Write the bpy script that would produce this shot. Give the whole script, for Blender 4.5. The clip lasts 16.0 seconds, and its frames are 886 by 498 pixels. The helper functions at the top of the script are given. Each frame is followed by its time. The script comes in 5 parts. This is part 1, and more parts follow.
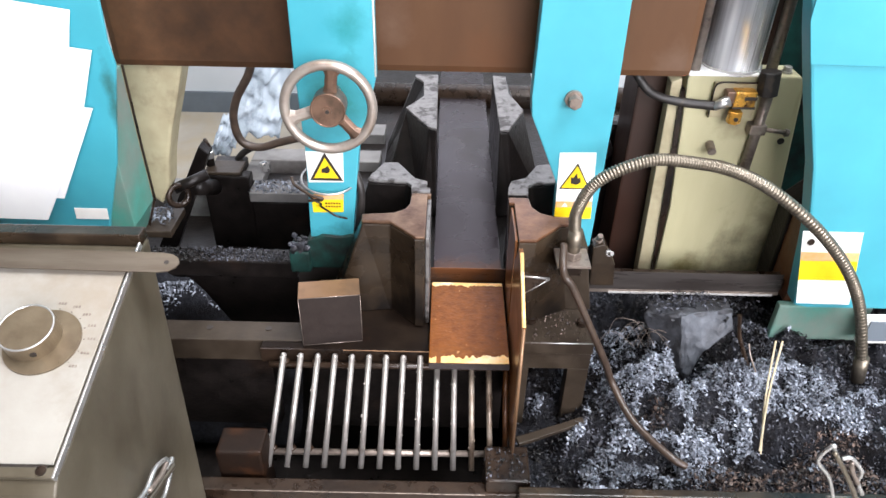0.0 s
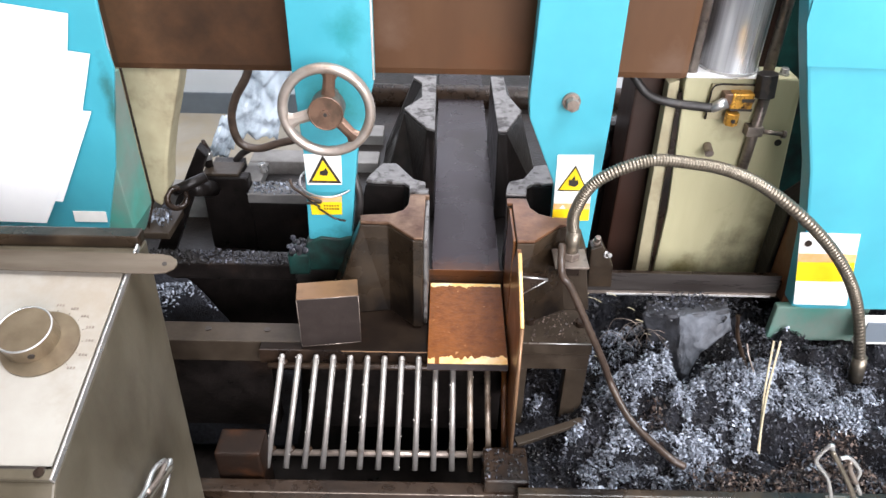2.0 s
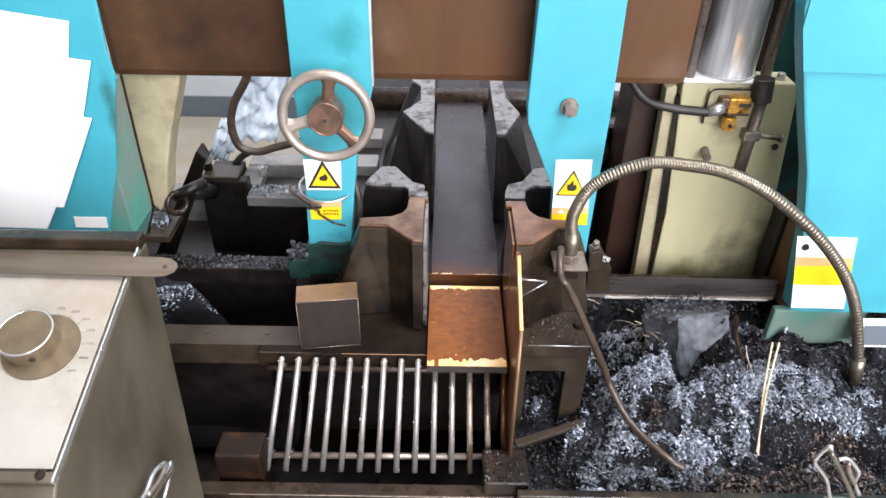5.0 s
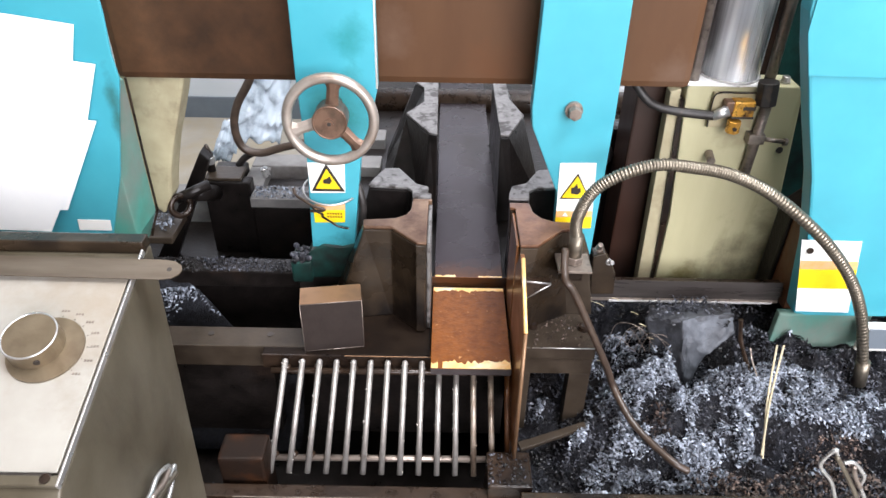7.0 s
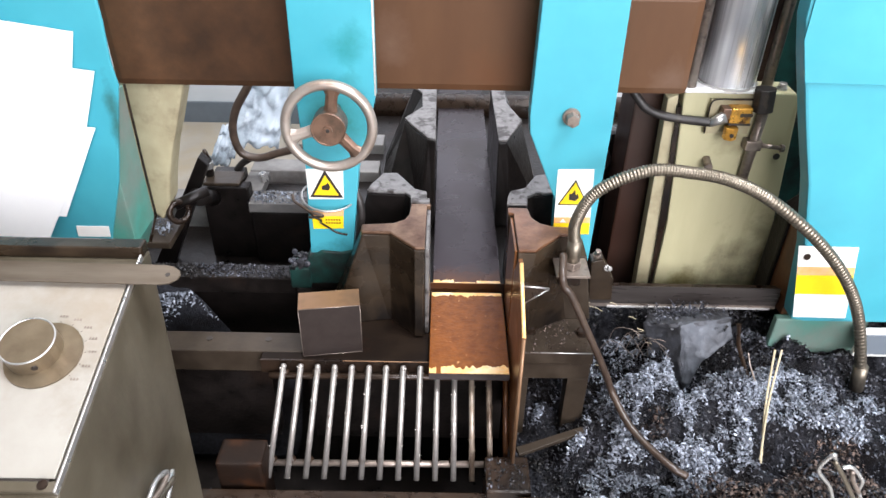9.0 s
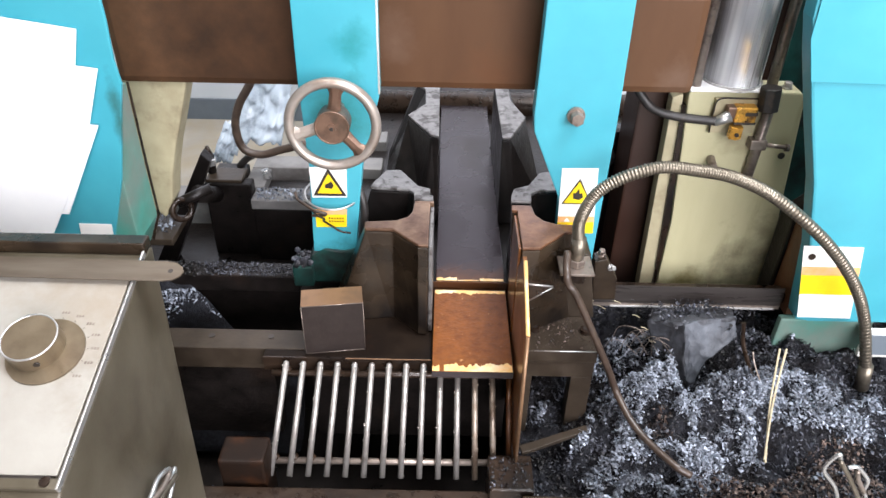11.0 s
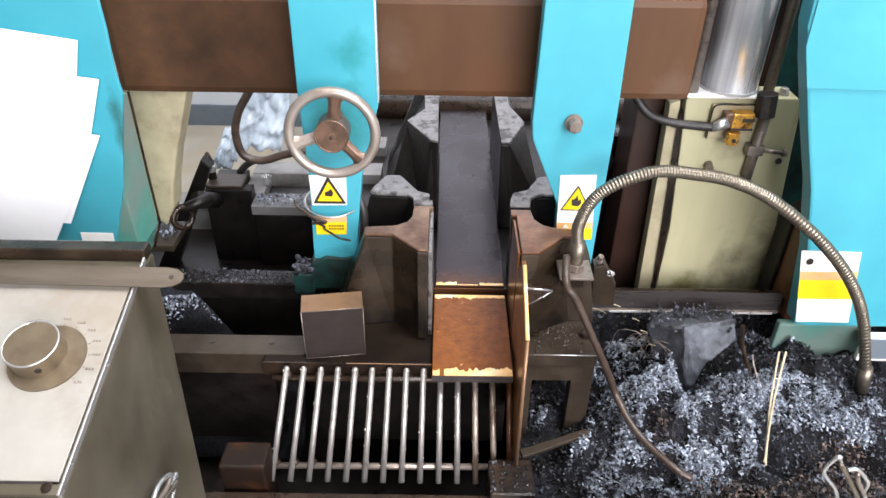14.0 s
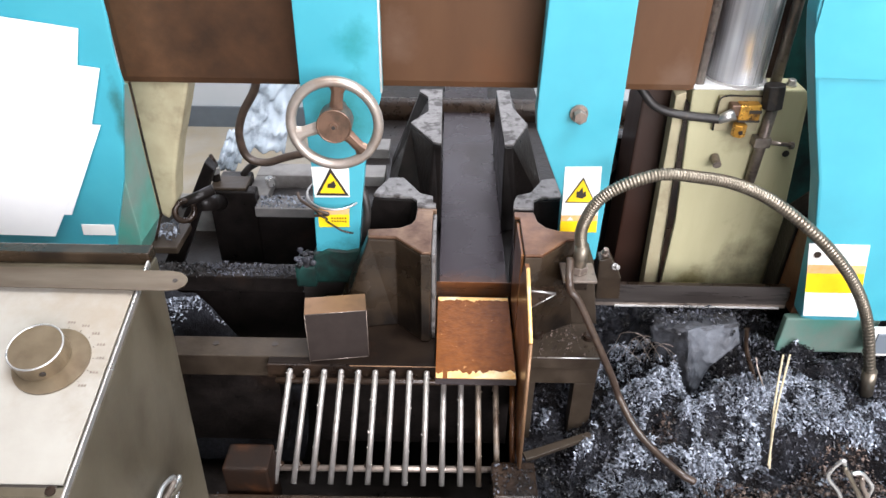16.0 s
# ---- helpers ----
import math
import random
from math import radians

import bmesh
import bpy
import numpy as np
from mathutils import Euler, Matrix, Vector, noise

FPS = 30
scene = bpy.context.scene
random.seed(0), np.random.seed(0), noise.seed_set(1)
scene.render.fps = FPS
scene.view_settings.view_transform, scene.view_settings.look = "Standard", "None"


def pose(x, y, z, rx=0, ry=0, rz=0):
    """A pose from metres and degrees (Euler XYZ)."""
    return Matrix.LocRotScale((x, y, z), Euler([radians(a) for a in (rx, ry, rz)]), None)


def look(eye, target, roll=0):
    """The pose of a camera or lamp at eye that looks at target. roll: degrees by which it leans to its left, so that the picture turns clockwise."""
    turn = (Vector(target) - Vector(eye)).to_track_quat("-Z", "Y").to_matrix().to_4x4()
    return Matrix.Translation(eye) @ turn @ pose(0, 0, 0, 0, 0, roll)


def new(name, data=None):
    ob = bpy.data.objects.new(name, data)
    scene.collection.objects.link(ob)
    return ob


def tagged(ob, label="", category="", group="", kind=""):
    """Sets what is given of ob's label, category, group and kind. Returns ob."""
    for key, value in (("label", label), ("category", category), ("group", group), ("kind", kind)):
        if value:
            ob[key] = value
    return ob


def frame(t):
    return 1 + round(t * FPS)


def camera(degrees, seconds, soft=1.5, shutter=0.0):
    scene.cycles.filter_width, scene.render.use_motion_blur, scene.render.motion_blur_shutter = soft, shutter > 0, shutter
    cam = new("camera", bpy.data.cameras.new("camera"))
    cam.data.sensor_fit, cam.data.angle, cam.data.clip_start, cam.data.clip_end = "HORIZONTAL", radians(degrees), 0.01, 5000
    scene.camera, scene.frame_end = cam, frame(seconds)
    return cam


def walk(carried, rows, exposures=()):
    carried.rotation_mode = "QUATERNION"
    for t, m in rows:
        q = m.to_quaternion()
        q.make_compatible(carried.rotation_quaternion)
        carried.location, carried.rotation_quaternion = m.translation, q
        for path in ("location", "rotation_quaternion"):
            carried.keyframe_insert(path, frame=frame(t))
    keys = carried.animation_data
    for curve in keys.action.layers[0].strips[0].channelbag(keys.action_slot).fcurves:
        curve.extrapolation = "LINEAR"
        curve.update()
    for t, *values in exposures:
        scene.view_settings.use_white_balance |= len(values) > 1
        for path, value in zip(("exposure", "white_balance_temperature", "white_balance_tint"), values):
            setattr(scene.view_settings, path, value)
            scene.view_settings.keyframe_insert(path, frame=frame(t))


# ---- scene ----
cam = camera(64.2, 16.0, soft=1.5)
# seconds, place, turn
PATH = [
    (0.0, -0.0003, 0.0002, 1.7000, 54.993, -0.987, 0.685),
    (0.5, -0.0001, -0.0024, 1.7017, 55.118, -0.955, 0.725),
    (1.0, 0.0007, -0.0043, 1.7001, 55.227, -1.005, 0.571),
    (1.5, 0.0020, -0.0010, 1.7022, 55.148, -0.931, 0.571),
    (2.0, 0.0013, -0.0004, 1.7009, 55.048, -0.934, 0.547),
    (2.5, -0.0008, 0.0002, 1.7015, 55.110, -1.008, 0.538),
    (3.0, -0.0010, -0.0016, 1.7003, 55.176, -1.008, 0.408),
    (3.5, 0.0012, -0.0040, 1.7024, 55.204, -0.897, 0.431),
    (4.0, 0.0023, -0.0052, 1.7032, 55.254, -0.868, 0.425),
    (6.5, -0.0035, -0.0004, 1.7023, 55.293, -0.875, 0.402),
    (7.0, -0.0047, 0.0008, 1.7039, 55.303, -0.868, 0.543),
    (7.5, -0.0038, 0.0009, 1.7032, 55.317, -0.794, 0.571),
    (8.0, -0.0053, 0.0004, 1.7037, 55.489, -0.736, 0.568),
    (8.5, -0.0043, 0.0021, 1.7015, 55.341, -0.818, 0.497),
    (9.0, -0.0048, 0.0003, 1.7055, 55.665, -0.938, 0.418),
    (11.5, -0.0103, 0.0059, 1.6996, 55.426, -0.997, 0.652),
    (12.0, -0.0110, 0.0052, 1.7019, 55.369, -0.924, 0.575),
    (12.5, -0.0090, 0.0036, 1.7021, 55.503, -1.029, 0.414),
    (13.0, -0.0096, 0.0009, 1.7034, 55.733, -0.971, 0.399),
    (13.5, -0.0085, -0.0000, 1.7042, 55.757, -0.891, 0.516),
    (14.0, -0.0070, 0.0011, 1.7037, 55.872, -0.735, 0.478),
    (14.5, -0.0071, -0.0005, 1.7041, 55.822, -0.630, 0.547),
    (15.0, -0.0064, 0.0005, 1.7065, 55.818, -0.788, 0.626),
    (15.5, -0.0109, 0.0040, 1.7036, 55.791, -0.703, 0.671),
    (16.0, -0.0071, 0.0032, 1.7076, 55.923, -0.633, 0.733),
]
walk(cam, [(t, pose(x, y, z, rx, ry, rz)) for t, x, y, z, rx, ry, rz in PATH], exposures=[(0.0, 0.08, 6420, 14), (16.0, 0.04, 6420, 14)])

# ---- daylight ----
world = bpy.data.worlds.new("sky")
scene.world = world
world.use_nodes = True
wn = world.node_tree
sky = wn.nodes.new("ShaderNodeTexSky")
sky.sky_type, sky.sun_disc = "NISHITA", False
sky.sun_elevation, sky.sun_rotation = radians(50), radians(150)
wn.links.new(sky.outputs[0], wn.nodes["Background"].inputs[0])
wn.nodes["Background"].inputs[1].default_value = 0.12


def window_light(name, eye, target, sx, sy, watts, colour):
    data = bpy.data.lights.new(name, "AREA")
    data.shape, data.size, data.size_y, data.energy, data.color = "RECTANGLE", sx, sy, watts, colour
    ob = new(name, data)
    ob.matrix_world = look(eye, target)
    return ob


window_light("unseen_skylight", (-0.6, 0.4, 5.9), (-0.6, 0.401, 0), 3.0, 2.2, 112, (1.0, 0.89, 0.77))
window_light("unseen_skylight", (2.05, 0.1, 5.9), (2.05, 0.101, 0), 2.0, 2.2, 520, (0.92, 0.97, 1.0))
window_light("window_daylight", (2.9, -4.9, 3.6), (1.2, 0, 2.4), 6.6, 3.4, 1080, (0.99, 0.98, 1.0))
# unseen rear skylight, added to brighten the floor and wall behind the saw
window_light("unseen_skylight", (-0.5, 2.95, 5.9), (-0.5, 2.951, 0), 3.6, 0.8, 75, (1.0, 0.98, 0.96))
window_light("window_daylight", (0.3, 3.86, 2.3), (0.3, 0, 1.6), 4.2, 1.9, 55, (0.97, 0.97, 1.0))

# ---- materials ----


def material(name, base, second, rough=0.5, metal=0.0, scale=30.0, stain=None, stain_scale=4.0, stain_low=0.5, stain_high=0.75,
             bump=0.15, rough_spread=0.12, island=0.0, streak=None, bump_scale=3.0, clear=0.0, spots=(), spec=0.5):
    m = bpy.data.materials.new(name)
    m.use_nodes = True
    nt = m.node_tree
    n, ln = nt.nodes, nt.links
    bsdf = n["Principled BSDF"]
    tc = n.new("ShaderNodeTexCoord")
    mp = n.new("ShaderNodeMapping")
    ln.new(tc.outputs["Object"], mp.inputs["Vector"])
    if streak:
        mp.inputs["Scale"].default_value = streak
    fine = n.new("ShaderNodeTexNoise")
    fine.inputs["Scale"].default_value, fine.inputs["Detail"].default_value = scale, 6
    ln.new(mp.outputs[0], fine.inputs["Vector"])
    ramp = n.new("ShaderNodeMapRange")
    ramp.inputs["From Min"].default_value, ramp.inputs["From Max"].default_value = 0.3, 0.7
    ln.new(fine.outputs[0], ramp.inputs["Value"])
    mix = n.new("ShaderNodeMix")
    mix.data_type = "RGBA"
    mix.inputs[6].default_value, mix.inputs[7].default_value = (*base, 1), (*second, 1)
    ln.new(ramp.outputs[0], mix.inputs[0])
    colour = mix.outputs[2]
    if stain:
        big = n.new("ShaderNodeTexNoise")
        big.inputs["Scale"].default_value, big.inputs["Detail"].default_value, big.inputs["Roughness"].default_value = stain_scale, 7, 0.62
        ln.new(mp.outputs[0], big.inputs["Vector"])
        r2 = n.new("ShaderNodeMapRange")
        r2.inputs["From Min"].default_value, r2.inputs["From Max"].default_value = stain_low, stain_high
        ln.new(big.outputs[0], r2.inputs["Value"])
        mix2 = n.new("ShaderNodeMix")
        mix2.data_type = "RGBA"
        mix2.inputs[7].default_value = (*stain, 1)
        ln.new(r2.outputs[0], mix2.inputs[0])
        ln.new(colour, mix2.inputs[6])
        colour = mix2.outputs[2]
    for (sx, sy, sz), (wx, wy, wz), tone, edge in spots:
        # a patch round a place on the thing: a stain, painted shade or reflection
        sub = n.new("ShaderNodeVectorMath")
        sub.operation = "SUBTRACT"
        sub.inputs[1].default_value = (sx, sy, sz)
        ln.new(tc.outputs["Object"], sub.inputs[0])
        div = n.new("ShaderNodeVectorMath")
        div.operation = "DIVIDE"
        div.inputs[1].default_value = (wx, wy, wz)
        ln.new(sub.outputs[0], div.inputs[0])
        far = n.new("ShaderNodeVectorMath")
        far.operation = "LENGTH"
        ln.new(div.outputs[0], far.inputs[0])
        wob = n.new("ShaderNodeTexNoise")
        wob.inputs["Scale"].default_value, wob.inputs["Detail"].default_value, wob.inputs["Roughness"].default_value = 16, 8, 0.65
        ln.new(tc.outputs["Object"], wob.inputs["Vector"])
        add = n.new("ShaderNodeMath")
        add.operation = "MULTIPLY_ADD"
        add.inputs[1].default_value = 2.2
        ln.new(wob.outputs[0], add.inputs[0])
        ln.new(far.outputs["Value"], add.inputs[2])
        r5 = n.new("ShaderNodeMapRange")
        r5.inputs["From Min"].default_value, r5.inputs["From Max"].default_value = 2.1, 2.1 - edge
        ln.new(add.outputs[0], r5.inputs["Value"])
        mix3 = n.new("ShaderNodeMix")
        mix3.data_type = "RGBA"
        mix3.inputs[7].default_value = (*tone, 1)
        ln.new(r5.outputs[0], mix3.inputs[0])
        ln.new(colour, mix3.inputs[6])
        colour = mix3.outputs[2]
    if island:
        geo = n.new("ShaderNodeNewGeometry")
        r3 = n.new("ShaderNodeMapRange")
        r3.inputs["To Min"].default_value, r3.inputs["To Max"].default_value = 1 - island, 1 + island
        ln.new(geo.outputs["Random Per Island"], r3.inputs["Value"])
        hsv = n.new("ShaderNodeHueSaturation")
        ln.new(r3.outputs[0], hsv.inputs["Value"])
        ln.new(colour, hsv.inputs["Color"])
        colour = hsv.outputs[0]
    ln.new(colour, bsdf.inputs["Base Color"])
    r4 = n.new("ShaderNodeMapRange")
    r4.inputs["To Min"].default_value, r4.inputs["To Max"].default_value = max(0.04, rough - rough_spread), min(1, rough + rough_spread)
    ln.new(fine.outputs[0], r4.inputs["Value"])
    ln.new(r4.outputs[0], bsdf.inputs["Roughness"])
    bsdf.inputs["Metallic"].default_value = metal
    bsdf.inputs["Coat Weight"].default_value = clear
    bsdf.inputs["Specular IOR Level"].default_value = spec
    if bump:
        tiny = n.new("ShaderNodeTexNoise")
        tiny.inputs["Scale"].default_value, tiny.inputs["Detail"].default_value = scale * bump_scale, 4
        ln.new(mp.outputs[0], tiny.inputs["Vector"])
        bp = n.new("ShaderNodeBump")
        bp.inputs["Strength"].default_value, bp.inputs["Distance"].default_value = bump, 0.003
        ln.new(tiny.outputs[0], bp.inputs["Height"])
        ln.new(bp.outputs[0], bsdf.inputs["Normal"])
    return m


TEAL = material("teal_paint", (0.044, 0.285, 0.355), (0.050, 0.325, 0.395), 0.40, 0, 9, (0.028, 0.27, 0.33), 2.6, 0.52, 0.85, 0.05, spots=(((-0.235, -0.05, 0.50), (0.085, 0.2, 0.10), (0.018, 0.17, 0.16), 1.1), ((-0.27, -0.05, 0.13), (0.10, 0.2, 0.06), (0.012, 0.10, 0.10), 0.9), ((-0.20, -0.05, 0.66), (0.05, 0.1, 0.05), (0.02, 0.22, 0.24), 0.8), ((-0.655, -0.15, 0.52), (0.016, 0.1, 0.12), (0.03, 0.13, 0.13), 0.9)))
TEAL_DIRTY = material("grimy_green_paint", (0.055, 0.24, 0.19), (0.075, 0.21, 0.165), 0.5, 0, 25, (0.17, 0.19, 0.165), 5, 0.38, 0.66, 0.15)
GREEN_DARK = material("oily_green_paint", (0.012, 0.060, 0.050), (0.008, 0.030, 0.026), 0.36, 0, 30, (0.007, 0.008, 0.007), 9, 0.42, 0.62, 0.3)
# last two spots paint the shade of the cover and arm on the beam
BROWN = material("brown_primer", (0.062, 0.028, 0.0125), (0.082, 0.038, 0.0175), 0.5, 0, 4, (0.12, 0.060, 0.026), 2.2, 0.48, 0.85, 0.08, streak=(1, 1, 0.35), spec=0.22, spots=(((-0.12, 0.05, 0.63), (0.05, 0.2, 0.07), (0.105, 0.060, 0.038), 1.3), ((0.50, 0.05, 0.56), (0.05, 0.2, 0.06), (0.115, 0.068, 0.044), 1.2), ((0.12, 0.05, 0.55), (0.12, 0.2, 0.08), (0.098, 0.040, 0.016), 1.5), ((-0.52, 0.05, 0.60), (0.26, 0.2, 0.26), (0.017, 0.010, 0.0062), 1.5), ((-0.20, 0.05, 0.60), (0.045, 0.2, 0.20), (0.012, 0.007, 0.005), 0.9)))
BROWN_DARK = material("dark_brown_paint", (0.026, 0.010, 0.006), (0.038, 0.016, 0.009), 0.4, 0, 10, (0.009, 0.005, 0.004), 4.0, 0.45, 0.7, 0.15, streak=(1, 1, 0.25))
CREAM = material("cream_paint", (0.47, 0.44, 0.27), (0.40, 0.37, 0.22), 0.48, 0, 14, (0.17, 0.14, 0.075), 7, 0.53, 0.76, 0.12, streak=(1, 1, 0.22), spots=(((0.85, 0.13, -0.06), (0.17, 0.3, 0.22), (0.030, 0.025, 0.014), 1.5), ((0.66, 0.13, -0.09), (0.10, 0.3, 0.07), (0.16, 0.13, 0.04), 0.9), ((0.69, 0.13, 0.38), (0.05, 0.2, 0.06), (0.22, 0.18, 0.10), 1.2)))
CREAM_WORN = material("worn_cream_paint", (0.40, 0.355, 0.225), (0.33, 0.285, 0.175), 0.6, 0, 22, (0.15, 0.11, 0.06), 7, 0.52, 0.75, 0.3)
CAST = material("oily_cast_iron", (0.017, 0.010, 0.0065), (0.040, 0.024, 0.015), 0.30, 0.2, 30, (0.006, 0.004, 0.0035), 6, 0.45, 0.65, 0.25, rough_spread=0.2, spec=0.4)
CAST_GREEN = material("brown_grey_oily_casting", (0.024, 0.0155, 0.009), (0.056, 0.037, 0.022), 0.30, 0.15, 8, (0.006, 0.004, 0.003), 5, 0.40, 0.60, 0.45, rough_spread=0.25, spec=0.42)
BLACK = material("black_oily_and_shaded_iron", (0.006, 0.005, 0.0045), (0.013, 0.010, 0.009), 0.36, 0.1, 30, (0.028, 0.017, 0.012), 5, 0.58, 0.8, 0.4, rough_spread=0.2, spec=0.28)
MACHINED = material("machined_jaw_steel", (0.15, 0.085, 0.050), (0.22, 0.14, 0.09), 0.42, 0.4, 40, (0.055, 0.020, 0.009), 9, 0.44, 0.64, 0.15)
RUSTY_CAP = material("rust_stained_jaw_steel", (0.12, 0.050, 0.022), (0.19, 0.095, 0.05), 0.36, 0.3, 30, (0.045, 0.014, 0.006), 10, 0.42, 0.62, 0.18, clear=0.1)
STOCK = material("wet_mill_scale_steel", (0.024, 0.019, 0.023), (0.048, 0.039, 0.045), 0.28, 0.4, 9, (0.022, 0.015, 0.014), 4, 0.42, 0.70, 0.1, rough_spread=0.18, spec=0.35, spots=(((0.0, -0.62, 0.018), (0.35, 0.45, 0.4), (0.026, 0.017, 0.021), 1.0), ((0.0, -0.85, 0.018), (0.2, 0.05, 0.2), (0.075, 0.028, 0.012), 0.8)))
MACHINED_GREY = material("grey_machined_steel", (0.19, 0.18, 0.175), (0.14, 0.135, 0.13), 0.45, 0.3, 60, (0.03, 0.024, 0.02), 24, 0.50, 0.60, 0.2)
STEEL_DARK = material("dark_mill_scale_steel", (0.055, 0.045, 0.047), (0.090, 0.076, 0.078), 0.24, 0.5, 14, (0.022, 0.015, 0.013), 5, 0.46, 0.75, 0.1)
STEEL_BLOCK = material("dull_dark_steel", (0.023, 0.016, 0.014), (0.032, 0.023, 0.020), 0.42, 0.25, 50, (0.016, 0.012, 0.011), 6, 0.5, 0.7, 0.12, spec=0.4)
TAN_STEEL = material("tan_sawn_steel", (0.225, 0.130, 0.070), (0.185, 0.098, 0.048), 0.38, 0.4, 9, (0.10, 0.062, 0.04), 9, 0.46, 0.74, 0.10)
RUST = material("orange_rust", (0.188, 0.059, 0.008), (0.118, 0.033, 0.004), 0.42, 0.0, 48, (0.42, 0.22, 0.09), 75, 0.665, 0.72, 0.5, spec=0.25, clear=0.05)
# rust with the trough's shade put into its colour
RUST_SHADED = material("shaded_rust", (0.014, 0.007, 0.004), (0.009, 0.005, 0.0035), 0.5, 0.05, 18, (0.040, 0.015, 0.006), 12, 0.5, 0.7, 0.3, spec=0.2)
RUST_DARK = material("dark_rust", (0.115, 0.040, 0.011), (0.075, 0.026, 0.009), 0.4, 0.1, 18, (0.030, 0.012, 0.007), 7, 0.44, 0.68, 0.3, clear=0.1)
BARE = material("bright_bare_steel", (0.95, 0.60, 0.24), (0.85, 0.50, 0.18), 0.45, 0.35, 60, (0.98, 0.78, 0.5), 20, 0.5, 0.7, 0.2)
ROD = material("rubbed_round_bar", (0.42, 0.395, 0.37), (0.32, 0.295, 0.27), 0.36, 0.65, 70, (0.20, 0.165, 0.14), 30, 0.58, 0.78, 0.12)
ROD_RUST = material("rusty_round_bar", (0.36, 0.31, 0.26), (0.25, 0.19, 0.14), 0.4, 0.5, 45, (0.06, 0.03, 0.014), 14, 0.48, 0.68, 0.25)
WHEEL = material("cast_aluminium", (0.37, 0.325, 0.285), (0.30, 0.255, 0.22), 0.34, 0.55, 40, (0.22, 0.15, 0.105), 12, 0.52, 0.76, 0.1)
HUB = material("brown_oiled_hub", (0.19, 0.112, 0.075), (0.13, 0.076, 0.052), 0.36, 0.5, 40, (0.07, 0.045, 0.03), 20, 0.5, 0.7, 0.15)
# upright colour streaks paint reflections into the chrome
CHROME = material("chromed_steel", (0.95, 0.96, 0.98), (0.62, 0.64, 0.69), 0.30, 0.40, 14, (0.42, 0.43, 0.46), 11, 0.50, 0.62, 0.02, rough_spread=0.10, streak=(3.2, 3.2, 0.03), clear=0.4)
STEEL_BRIGHT = material("bright_steel", (0.55, 0.55, 0.54), (0.45, 0.44, 0.43), 0.3, 0.8, 40, (0.2, 0.17, 0.14), 30, 0.6, 0.75, 0.1)
BOLT = material("dull_bolt_steel", (0.28, 0.235, 0.20), (0.20, 0.16, 0.135), 0.36, 0.6, 70, (0.08, 0.06, 0.05), 40, 0.55, 0.7, 0.15)
BRASS = material("brass", (0.62, 0.33, 0.055), (0.5, 0.25, 0.04), 0.3, 0.7, 60, (0.12, 0.06, 0.02), 45, 0.52, 0.66, 0.2)
RUBBER = material("black_rubber", (0.013, 0.011, 0.010), (0.024, 0.020, 0.018), 0.5, 0, 40, (0.09, 0.06, 0.04), 18, 0.58, 0.75, 0.15)
BROWN_RUBBER = material("brown_dusty_rubber", (0.035, 0.023, 0.017), (0.065, 0.043, 0.030), 0.38, 0, 40, (0.018, 0.012, 0.009), 18, 0.5, 0.75, 0.15)
CONDUIT = material("oily_steel_conduit", (0.22, 0.19, 0.15), (0.16, 0.138, 0.105), 0.36, 0.8, 60, (0.08, 0.058, 0.036), 20, 0.52, 0.75, 0.1)
PAPER = material("white_paper", (0.93, 0.93, 0.92), (0.90, 0.90, 0.90), 0.7, 0, 20, None, bump=0.03)
WHITE = material("white_sticker", (0.80, 0.79, 0.75), (0.74, 0.73, 0.69), 0.4, 0, 30, (0.5, 0.45, 0.36), 18, 0.6, 0.8, 0.02)
YELLOW = material("yellow_print", (0.86, 0.60, 0.006), (0.80, 0.54, 0.006), 0.4, 0, 30, (0.55, 0.33, 0.02), 22, 0.62, 0.8, 0.02)
ORANGE = material("faded_orange_print", (0.78, 0.36, 0.11), (0.70, 0.42, 0.22), 0.45, 0, 60, (0.5, 0.33, 0.2), 30, 0.5, 0.75, 0.02)
INK = material("black_print", (0.018, 0.014, 0.012), (0.03, 0.022, 0.018), 0.45, 0, 40, None, bump=0.02)
PANEL = material("brushed_aluminium_panel", (0.33, 0.315, 0.28), (0.29, 0.272, 0.238), 0.42, 0.2, 20, (0.20, 0.168, 0.128), 7, 0.50, 0.74, 0.12, rough_spread=0.15, spots=(((0.36, 0.06, 1.06), (0.16, 0.10, 0.3), (0.235, 0.185, 0.13), 1.4), ((0.27, -0.02, 1.05), (0.03, 0.05, 0.3), (0.25, 0.20, 0.15), 1.2)))
BOX_PAINT = material("grey_brown_box_paint", (0.066, 0.055, 0.036), (0.100, 0.085, 0.060), 0.38, 0.1, 15, (0.052, 0.042, 0.027), 6, 0.46, 0.66, 0.25, rough_spread=0.15, streak=(1, 1, 0.5), spots=(((0.36, 0.05, 0.72), (0.1, 0.06, 0.10), (0.040, 0.031, 0.021), 1.2),))
SAWBLADE = material("worn_spring_steel", (0.110, 0.088, 0.065), (0.145, 0.118, 0.090), 0.34, 0.5, 30, (0.085, 0.06, 0.042), 12, 0.5, 0.75, 0.08, streak=(0.3, 2, 1))
KNOB = material("brushed_bronze_knob", (0.165, 0.128, 0.083), (0.205, 0.162, 0.108), 0.33, 0.6, 50, (0.12, 0.085, 0.06), 12, 0.5, 0.8, 0.08)
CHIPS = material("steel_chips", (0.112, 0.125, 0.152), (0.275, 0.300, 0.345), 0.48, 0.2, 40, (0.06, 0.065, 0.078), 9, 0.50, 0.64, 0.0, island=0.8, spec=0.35)
